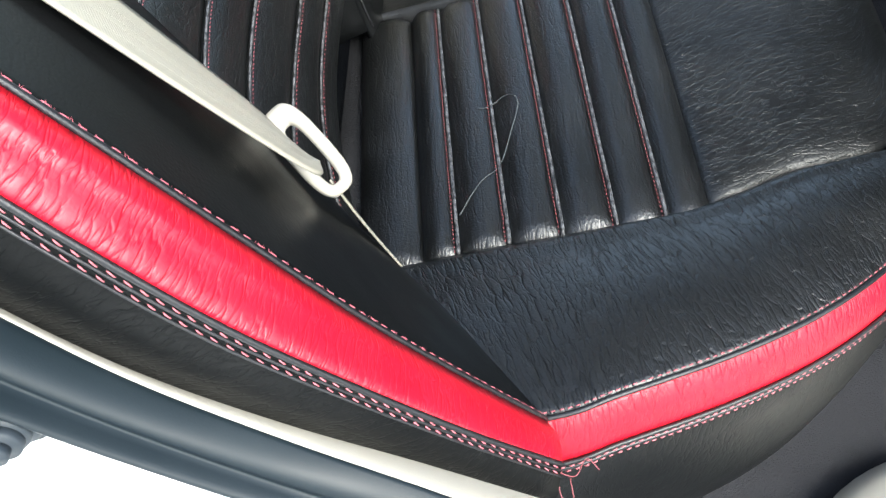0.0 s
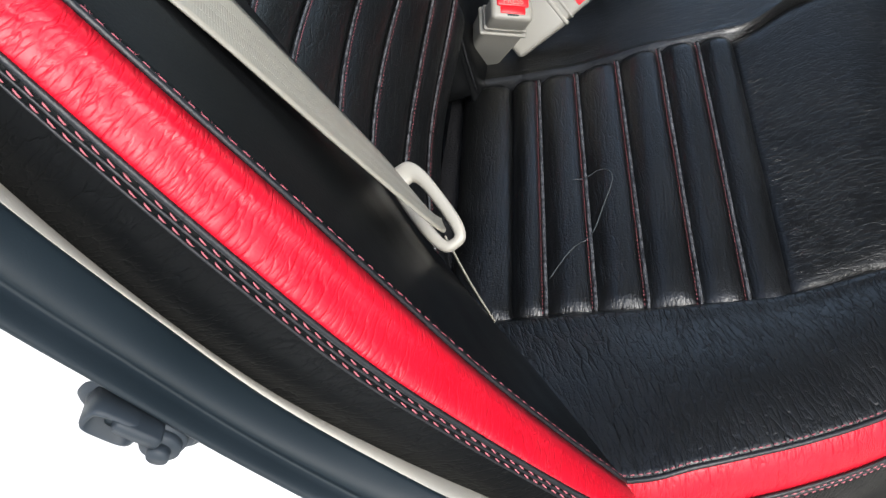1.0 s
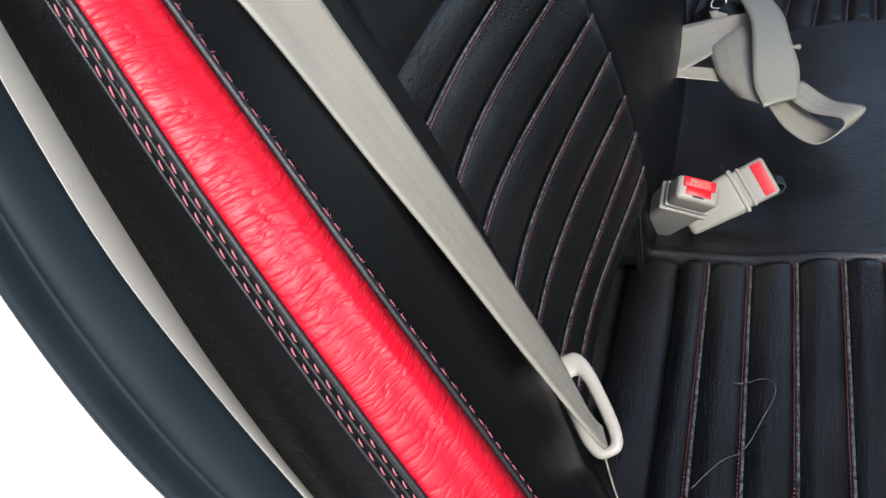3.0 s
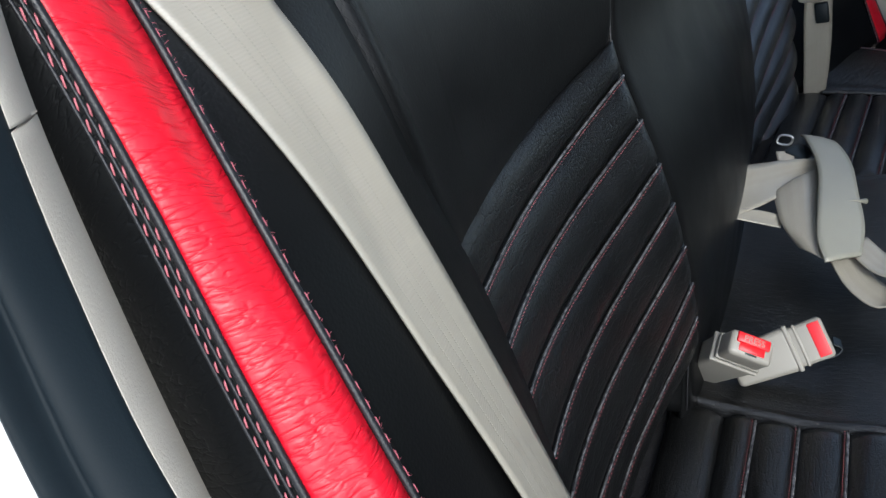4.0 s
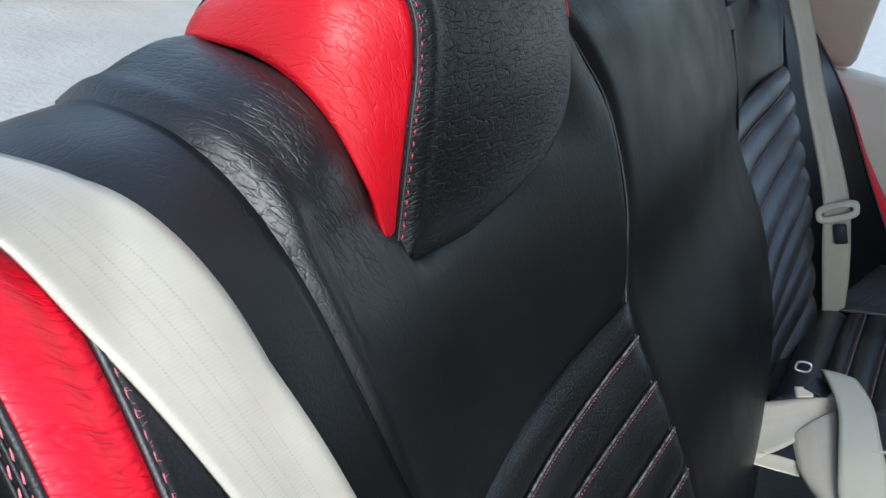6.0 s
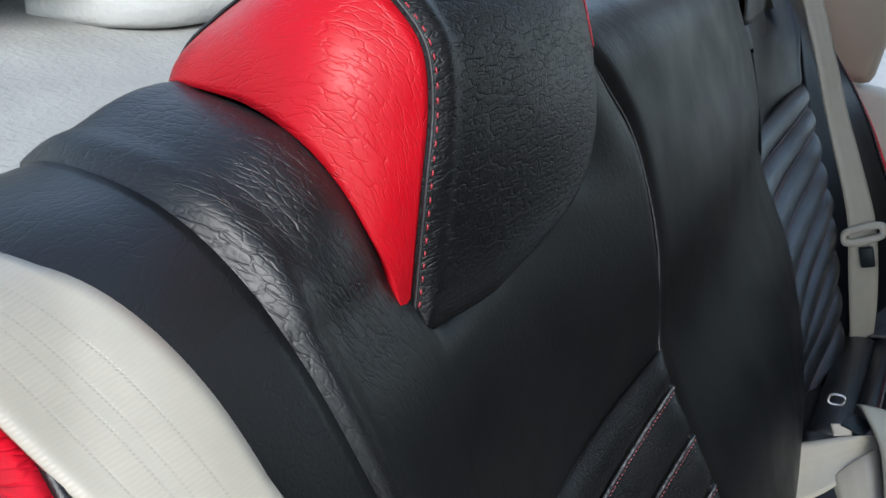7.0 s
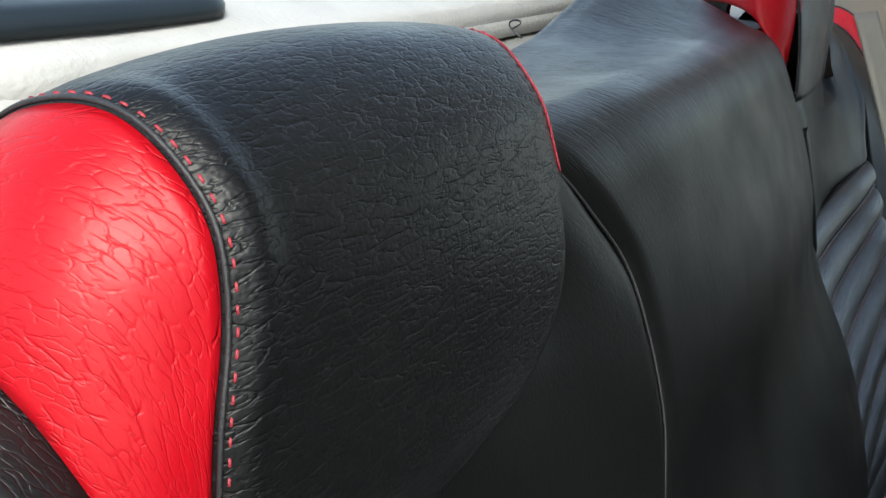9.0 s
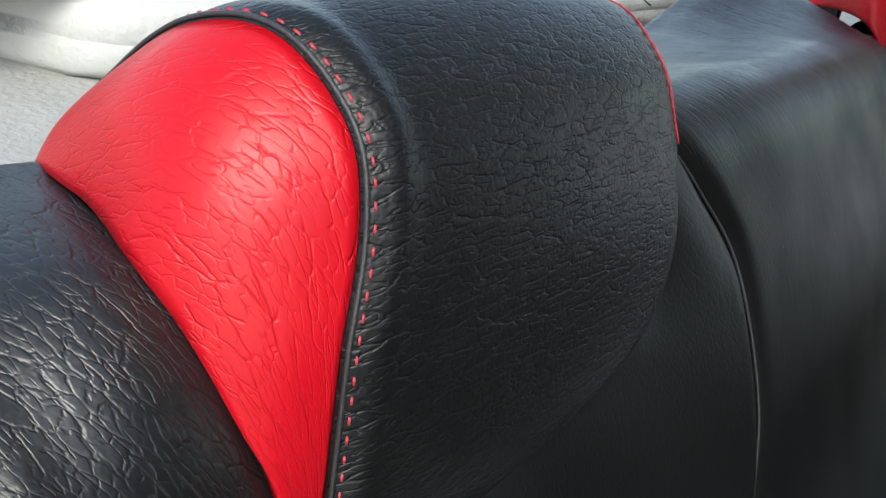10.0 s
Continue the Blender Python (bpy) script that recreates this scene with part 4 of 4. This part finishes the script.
def buckle(name_label, base, tip, wide, size, button_style):
    """A receptacle on its stalk: flared socket, collar and red release button on the end face."""
    base, tip = Vector(base), Vector(tip)
    z = (tip - base).normalized()
    x = Vector(wide)
    x = (x - z * x.dot(z)).normalized()
    y = z.cross(x)
    m = Matrix((x, y, z)).transposed().to_4x4()
    m.translation = base
    length = (tip - base).length
    w, d = size
    face = 1 if y.dot(Vector((0, -0.8, 0.5))) > 0 else -1
    ob = thing("belt_buckle", name_label, "seat belt buckle", "belt buckles")

    def taper(b):
        for v in b.verts:
            f = 0.86 + 0.14 * min(1, max(0, v.co.z / (length * 0.55)))
            v.co.x *= f
            v.co.y *= f
        b.transform(m)
        return b

    deep = -0.060 if button_style == "press" else -0.012
    part("socket", taper(box((-w / 2, -d / 2, deep), (w / 2, d / 2, length * 0.60), 0.006, 4)), BUCKLE, ob)
    part("cap", taper(box((-w / 2 * 0.90, -d / 2 * 0.86, length * 0.45), (w / 2 * 0.90, d / 2 * 0.86, length), 0.0045, 4)), BUCKLE, ob)
    part("collar", taper(box((-w / 2 * 1.04, -d / 2 * 1.05, length * 0.55), (w / 2 * 1.04, d / 2 * 1.05, length * 0.61), 0.0018, 3)), BUCKLE, ob)
    part("ledge", taper(box((-w / 2 * 0.94, -d / 2 * 0.92, length * 0.66), (w / 2 * 0.94, d / 2 * 0.92, length * 0.70), 0.0012, 2)), BUCKLE, ob)
    if button_style == "press":
        part("button", taper(box((-w * 0.34, d * 0.02, length * 0.9), (w * 0.34, d * 0.38, length + 0.0022), 0.0014, 3)), BUTTON, ob, "red release button")
        part("button", taper(box((-w * 0.27, -d * 0.24, length * 0.9), (w * 0.27, d * 0.04, length + 0.0008), 0.001, 2)), BUTTON, ob, "red release button")
        part("slot", taper(box((-w * 0.12, -d * 0.31, length * 0.9), (w * 0.12, -d * 0.25, length + 0.0004), 0.0003, 1)), RUBBER, ob, "dark latch slot")
        cu = bpy.data.curves.new("lettering", "FONT")
        cu.body, cu.size, cu.align_x, cu.extrude = "PRESS", 0.0082, "CENTER", 0.0001
        text = new("lettering", cu)
        text.parent = ob
        text.matrix_world = m @ Matrix.Translation((0, d * 0.10, length + 0.0024))
        cu.materials.append(BUCKLE)
    else:
        lip = face * (d * 0.30)
        part("button", taper(box((-w * 0.38, lip - 0.004, length - 0.0150), (w * 0.38, lip + 0.0056, length - 0.0030), 0.0012, 3)), BUTTON, ob, "red release button")
        part("slot", taper(box((-w * 0.33, lip - 0.003, length - 0.0098), (w * 0.33, lip + 0.0061, length - 0.0086), 0.0003, 1)), SLOT_RED, ob, "dark red slot line")
    return ob


buckle("ivory plastic belt buckle with red press button beside the backrest", (-0.024, -0.238, 0.619), (0.000, -0.280, 0.686), (0.9, 0.25, -0.2), (0.047, 0.028), "press")
buckle("ivory plastic belt buckle with red slot leaning over the cushion", (0.006, -0.219, 0.614), (0.067, -0.191, 0.665), (0.032, -0.026, -0.034), (0.046, 0.026), "slot")
stalk = thing("belt_stalk", "dark webbing stalk folded below the buckles", "seat belt", "")
part("strap", ribbon([Vector((0.035, -0.222, 0.632)), Vector((0.062, -0.212, 0.642)), Vector((0.080, -0.204, 0.652)), Vector((0.084, -0.198, 0.660)), Vector((0.074, -0.198, 0.662))], [Vector((0.035, -0.204, 0.634)), Vector((0.060, -0.196, 0.643)), Vector((0.077, -0.190, 0.652)), Vector((0.081, -0.185, 0.660)), Vector((0.072, -0.185, 0.662))], 24), RUBBER, stalk)

lap = thing("centre_lap_belt", "beige lap belt folded in a loose bundle on the cushion", "seat belt", "seat belts")


def strap(name, left, right, mat, bow=0.003, thick=0.0013, label=""):
    return part(name, ribbon([Vector(p) for p in left], [Vector(p) for p in right], 30, thick, bow), mat, lap, label)


strap("strap", [(-0.085, 0.024, 0.692), (-0.045, 0.062, 0.695), (-0.017, 0.090, 0.696), (0.016, 0.120, 0.695)], [(-0.072, -0.075, 0.675), (-0.032, -0.021, 0.685), (-0.006, 0.034, 0.686), (0.022, 0.100, 0.686)], BELT, 0.004)
strap("strap", [(-0.024, 0.016, 0.683), (-0.019, -0.003, 0.684), (-0.009, -0.035, 0.683), (0.003, -0.053, 0.680), (0.020, -0.072, 0.678)], [(0.018, 0.100, 0.690), (0.020, 0.070, 0.692), (0.028, -0.004, 0.692), (0.038, -0.070, 0.690), (0.050, -0.095, 0.686)], BELT, 0.004)
strap("strap", [(-0.070, -0.045, 0.682), (-0.030, -0.030, 0.683), (-0.005, -0.024, 0.682)], [(-0.068, -0.062, 0.679), (-0.030, -0.052, 0.679), (-0.004, -0.042, 0.677)], BELT, 0.001)
# A folded flap of webbing, built as a smooth thick sheet.
strap("webbing_flap", [(-0.014, 0.165, 0.694), (-0.008, 0.145, 0.701), (0.014, 0.074, 0.704), (0.024, -0.017, 0.703), (0.032, -0.074, 0.696), (0.046, -0.106, 0.690)], [(0.020, 0.182, 0.690), (0.031, 0.164, 0.698), (0.051, 0.111, 0.702), (0.064, 0.041, 0.702), (0.077, -0.015, 0.696), (0.080, -0.070, 0.690)], FLAP, 0.0015, 0.003, "pale folded flap of belt webbing")
part("ridge", tube([(0.030, -0.005, 0.7035), (0.047, 0.009, 0.7050), (0.066, 0.024, 0.7045), (0.074, 0.031, 0.7030)], lambda k: 0.0013 + 0.0022 * max(0, k - 0.8) / 0.2, 8), FLAP, lap)
part("tongue", box((-0.013, -0.020, -0.002), (0.013, 0.016, 0.003), 0.0015, m=Matrix.Translation((-0.007, 0.135, 0.688)) @ pose(0, 0, 0, 0, 0, -20)), RUBBER, lap, "dark metal latch tongue")
part("stub", ribbon([Vector(p) for p in [(-0.036, 0.120, 0.686), (-0.016, 0.128, 0.690)]], [Vector(p) for p in [(-0.030, 0.100, 0.684), (-0.012, 0.110, 0.688)]], 6, 0.002), IVORY, lap)
part("loop", ribbon([Vector(p) for p in [(0.045, -0.065, 0.680), (0.075, -0.108, 0.672), (0.106, -0.130, 0.674), (0.126, -0.122, 0.692), (0.124, -0.108, 0.699), (0.092, -0.086, 0.688), (0.060, -0.052, 0.688)]], [Vector(p) for p in [(0.072, -0.035, 0.682), (0.100, -0.075, 0.676), (0.130, -0.095, 0.678), (0.146, -0.086, 0.694), (0.146, -0.074, 0.701), (0.116, -0.054, 0.690), (0.084, -0.024, 0.690)]], 50), BELT, lap)
part("hook", ring((-0.027, 0.275, 0.632), (1, 0, 0.2), (0, 0.3, 1), 0.010, 0.007, 0.0018), STEEL, lap, "small steel hook")

# ---- door frame: cream trim, rubber seal, painted jamb ----
TRIM_IN = [(-0.8037, -0.019, 0.1385), (-0.8047, 0.058, 0.0997), (-0.8036, 0.126, 0.0579), (-0.802, 0.193, 0.0251), (-0.7973, 0.26, 0.003), (-0.7905, 0.327, -0.0126), (-0.7837, 0.396, -0.0204), (-0.7795, 0.465, -0.0211), (-0.78, 0.524, -0.0148), (-0.7783, 0.572, -0.0067), (-0.777, 0.63, 0.0044)]
TRIM_OUT = [(-0.835, -0.017, 0.1563), (-0.8274, 0.062, 0.1131), (-0.8173, 0.129, 0.065), (-0.812, 0.1964, 0.0308), (-0.8086, 0.2645, 0.0117), (-0.81, 0.3342, 0.0014), (-0.8106, 0.402, -0.0042), (-0.8062, 0.468, -0.005), (-0.8035, 0.525, 0.0011), (-0.801, 0.572, 0.0093), (-0.7989, 0.63, 0.0209)]
SEAL_OUT = [(-0.8474, -0.036, 0.1269), (-0.8447, 0.046, 0.0902), (-0.8411, 0.118, 0.0484), (-0.84, 0.191, 0.0186), (-0.8422, 0.263, 0.0004), (-0.845, 0.334, -0.0137), (-0.8427, 0.403, -0.0184), (-0.8388, 0.473, -0.0127), (-0.8396, 0.532, -0.0003), (-0.8418, 0.581, 0.0118), (-0.8444, 0.64, 0.0247)]


def lobes(a, b, lo, hi, bulges, depth, way):
    """A moulding between two rails; bulges: (where it is centred, half width, height)."""
    def fn(u, v):
        t = lo + (hi - lo) * u
        p, q = spline(a, t), spline(b, t)
        h = 0.0
        for c, w, k in bulges:
            h += k * max(0.0, 1 - ((v - c) / w) ** 2)
        e = p.lerp(q, v)
        return on_back(e[0] + way[0] * h, e[1], e[2] + way[1] * h)
    return sheet(fn, 90, 26, depth, back=Vector((0, 0.8, 0)) - OUTWARD * 0.6)


frame_trim = thing("door_trim", "cream plastic trim along the rear door opening", "door trim", kind="structure")
part("lower_trim", lobes(TRIM_IN, TRIM_OUT, 0.0, 0.785, [(0.5, 0.52, 0.0035)], 0.02, (-0.5, 0.85)), CREAM, frame_trim)
part("upper_trim", lobes(TRIM_IN, TRIM_OUT, 0.787, 1.0, [(0.5, 0.52, 0.0050)], 0.02, (-0.5, 0.85)), CREAM, frame_trim)
seal = thing("door_seal", "black rubber door seal beside the cream trim", "door seal", kind="structure")
part("bulb", lobes(TRIM_OUT, SEAL_OUT, 0.0, 1.0, [(0.31, 0.33, 0.0065), (0.83, 0.19, 0.0070)], 0.012, (-0.9, 0.3)), RUBBER, seal)
jamb = thing("door_jamb", "white painted door jamb of the car body", "car body", kind="structure")


def jamb_skin(u, v):
    p = spline(SEAL_OUT, v)
    step, out = min(1, u / 0.25), max(0, u - 0.25) / 0.75
    return on_back(p[0] + 0.006 - 0.004 * step - 0.20 * out, p[1] - 0.015 * u, p[2] - 0.004 - 0.055 * step - 0.02 * out)


part("pillar_face", sheet(jamb_skin, 12, 60, 0.01, back=-OUTWARD), PAINT, jamb)
bumper = thing("door_bumper", "black rubber door bumper screwed to the white jamb", "door bumper")
LONG = Vector((0.74, 0.05, -0.67)).normalized()
OUT = Vector((0.10, -1.0, 0.10))
OUT = (OUT - LONG * OUT.dot(LONG)).normalized()
bm_m = Matrix((LONG, OUT.cross(LONG), OUT)).transposed().to_4x4()
bm_m.translation = on_back(-0.834, 0.234, -0.006)


def stadium(a, b, z0, z1, power=3.2, n=36, hollow=False):
    """A rounded block from z0 to z1, its top edge softened."""
    bm = bmesh.new()
    rings = []
    for z, k in ((z0, 1.0), (z1 - 0.002, 1.0), (z1, 0.94)):
        row = []
        for i in range(n):
            c, s2 = math.cos(2 * math.pi * i / n), math.sin(2 * math.pi * i / n)
            row.append(bm.verts.new(bm_m @ Vector((a * k * math.copysign(abs(c) ** (2 / power), c), b * k * math.copysign(abs(s2) ** (2 / power), s2), z))))
        rings.append(row)
    if hollow:
        for z, k in ((z1, 0.8), (z0 + 0.002, 0.78)):
            row = []
            for i in range(n):
                c, s2 = math.cos(2 * math.pi * i / n), math.sin(2 * math.pi * i / n)
                row.append(bm.verts.new(bm_m @ Vector((a * k * math.copysign(abs(c) ** (2 / power), c), b * k * math.copysign(abs(s2) ** (2 / power), s2), z))))
            rings.append(row)
    for r0, r1 in zip(rings, rings[1:]):
        for i in range(n):
            bm.faces.new((r0[i], r0[(i + 1) % n], r1[(i + 1) % n], r1[i]))
    bm.faces.new(rings[0])
    bm.faces.new(rings[-1])
    bmesh.ops.recalc_face_normals(bm, faces=bm.faces)
    return bm


bumper_home = bm_m.copy()
part("base_plate", stadium(0.030, 0.0115, -0.006, 0.004), BUFFER, bumper)
part("step", stadium(0.026, 0.0095, 0.003, 0.0075, 2.6), BUFFER, bumper)
bm_m = bumper_home @ Matrix.Translation((-0.013, 0.0015, 0.006))
part("cup", stadium(0.0125, 0.0085, -0.002, 0.012, 4.0, hollow=True), BUFFER, bumper)
part("pin", stadium(0.0035, 0.0030, -0.002, 0.008, 2.0), RUBBER, bumper)
bm_m = bumper_home @ Matrix.Translation((-0.003, 0.006, 0.006))
part("rib", stadium(0.011, 0.0035, -0.002, 0.0135, 5.0), BUFFER, bumper)
bm_m = bumper_home @ Matrix.Translation((0.011, -0.001, 0.006))
part("stud", stadium(0.0115, 0.0105, -0.002, 0.005, 2.0), BUFFER, bumper)
part("disc", stadium(0.0095, 0.0088, 0.004, 0.0095, 2.0), BUFFER, bumper)
part("nub", stadium(0.0052, 0.0048, 0.009, 0.0145, 2.0), BUFFER, bumper)

# ---- parcel shelf ----
shelf = thing("parcel_shelf", "grey felt parcel shelf behind the rear seat", "parcel shelf", kind="structure")
part("shelf_floor", sheet(lambda u, v: Vector((-0.36 - 0.75 * u, -0.84 + 1.68 * v, 1.108 + 0.012 * u)), 20, 40, 0.02, back=(0, 0, -1)), FELT, shelf)


def shelf_board(u, v):
    y = -0.485 + 0.97 * v
    near_end = max(0, 1 - min(v, 1 - v) / 0.07)
    x0 = -0.518 - 0.068 * (1 - math.sqrt(max(0, 1 - near_end ** 2)))
    prof = [(-0.006, 1.122), (0.006, 1.128), (0.008, 1.142), (-0.004, 1.152), (-0.06, 1.156), (-0.28, 1.158), (-0.50, 1.160)]
    p = spline([(*q, 0) for q in prof], u)
    return Vector((x0 + p[0], y, p[1]))


part("shelf_board", sheet(shelf_board, 40, 60, 0.012, back=(0, 0, -1)), BOARD, shelf)

# Flat dark slab standing for a dark edge of unknown kind.
slab_thing = thing("shelf_slab", "dark rounded slab on the felt parcel shelf", "mat")


def slab_skin(u, v):
    y = -0.60 + 0.34 * v
    front = -0.526 - 0.30 * (y + 0.37) ** 2 * 2.2 - 0.05 * max(0, 1 - min(v, 1 - v) / 0.12) ** 2
    edge = min(1, u / 0.06)
    return Vector((front - 0.22 * u, y, 1.1625 + 0.007 * math.sin(edge * math.pi / 2)))


part("pad", sheet(slab_skin, 24, 40, 0.006, back=(0, 0, -1)), RUBBER, slab_thing)

# ---- the car body that closes the place ----
body = thing("car_body", "white car body shell round the rear cabin", "car body", kind="structure")
# Unseen roof and liner, cut back to let sky light onto shelf and shoulder.
part("roof", box((-0.24, -0.49, 1.52), (1.2, 0.62, 1.56), 0.015), PAINT, body)
part("headliner", box((-0.23, -0.47, 1.497), (1.19, 0.60, 1.516), 0.005), LINER, body)
part("floor_pan", box((-1.3, -0.88, 0.22), (1.9, 0.90, 0.29), 0.01), CARPET, body)
part("rear_panel", box((-1.35, -0.88, 0.22), (-1.30, 0.90, 1.12), 0.01), PAINT, body)
# Runs on forward, out of sight, so the far ribs reflect cream.
part("far_panel", box((-1.3, 0.86, 0.25), (0.08, 0.92, 0.92), 0.01), CREAM, body)
# Unseen panel, black so that the seat backs reflect less light.
part("far_dark_panel", box((0.082, 0.84, 0.25), (1.3, 0.92, 0.90), 0.02), TRIM_BLACK, body)
part("far_window_header", box((-0.36, 0.58, 1.46), (0.96, 0.64, 1.495), 0.01), CREAM, body)
part("far_pillar", box((-0.36, 0.85, 0.925), (-0.12, 0.92, 1.44), 0.02), BEIGE, body)
for y in (-0.45, 0.56):
    part("front_post", box((0.93, y - 0.02, 1.455), (0.97, y + 0.02, 1.505), 0.004), LINER, body)
part("roof_rail", tube([(-0.20, 0.88, 1.435), (-0.20, 0.76, 1.485), (-0.19, 0.59, 1.507)], 0.022, 8), BEIGE, body)
part("quarter_panel", box((-1.3, -1.02, 0.25), (-0.42, -0.86, 1.08), 0.03), PAINT, body)


def sill_skin(u, v):
    x = 0.33 + 1.5 * u
    inner = -0.735 + 0.135 * (1 - math.exp(-(x - 0.33) / 0.075))
    w = max(0, v - 0.8) / 0.2
    return Vector((x, -1.0 + (inner + 1.0) * v, 0.345 - 0.03 * w * w))


part("sill", sheet(sill_skin, 90, 20, 0.09, back=(0, 0, -1)), CREAM, body)
# Unseen wall added in place of the front seats to keep out light.
part("front_light_block", box((0.92, -0.88, 0.25), (0.98, 0.90, 1.46), 0.01), CARPET, body)
ground = thing("ground", "pale concrete ground round the car", "ground", kind="structure")
part("slab", sheet(lambda u, v: Vector((-300 + 600 * u, -300 + 600 * v, 0)), 2, 2, 0.1, back=(0, 0, -1)), CONCRETE, ground)

# ---- small things ----
# A faint chalk mark, built as a flat raised line.
curl = thing("fine_line", "faint grey chalk curl on the ribbed cushion", "thread", "loose threads")
CURL = [(0.048, -0.552), (0.065, -0.526), (0.082, -0.506), (0.092, -0.476), (0.099, -0.449), (0.095, -0.435), (0.083, -0.432), (0.066, -0.439)]
path = []
for k in range(61):
    x, y = spline([(*p, 0) for p in CURL], k / 60)[:2]
    u = (y + 0.594) / 0.330
    xx = x + 0.016 * u
    j = max(i for i in range(len(SEAM_X)) if SEAM_X[i] <= xx)
    v = (xx - SEAM_X[j]) / (SEAM_X[j + 1] - SEAM_X[j])
    path.append((x, y, deck(x) + rise(x) * u + max(0.0045, (0.010 + 0.004 * (u - 0.5)) * (1 - abs(2 * v - 1) ** 2.4)) + 0.0006))
part("strand", tube(path, 0.00050, 6, 0.5, up=(0, 0, 1)), CHALK, curl)
for name, pts in (
    ("red", [(0.100, -0.766, 0.604), (0.108, -0.772, 0.606), (0.116, -0.770, 0.600), (0.122, -0.764, 0.610), (0.130, -0.768, 0.603)]),
    ("red", [(0.112, -0.772, 0.600), (0.115, -0.784, 0.588), (0.120, -0.788, 0.574), (0.116, -0.790, 0.560), (0.122, -0.789, 0.552)]),
    ("red", [(0.104, -0.768, 0.602), (0.106, -0.778, 0.592), (0.111, -0.784, 0.582), (0.108, -0.787, 0.572)]),
):
    loose = thing("fine_line", "frayed dark red thread end at the cushion seam", "thread", "loose threads")
    part("strand", tube([spline([Vector(p) for p in pts], k / 24) for k in range(25)], 0.0004, 5), THREAD_RED, loose)
for k, (y, sc, nc) in enumerate([(-0.352, 0.547, 0.003), (-0.3525, 0.597, 0.010)]):
    loose = thing("fine_line", "tiny red thread end at the headrest seam", "thread", "loose threads")
    c = on_back(y, sc, nc)
    part("strand", tube([c, c + Vector((0.0015, 0.0010, 0.0012)), c + Vector((0.0018, -0.0008, -0.0014))], 0.0005, 5), THREAD_RED, loose)
knot = thing("fine_line", "tiny black thread loop at the top of the headrest", "thread", "loose threads")
tip = Vector((-0.300, -0.364, 1.203))
part("strand", tube([tip + Vector((0.003 * math.sin(k * 0.7), 0.0015 * k / 4, 0.0035 * math.sin(k * 0.42))) for k in range(13)], 0.0004, 5), CORD, knot)
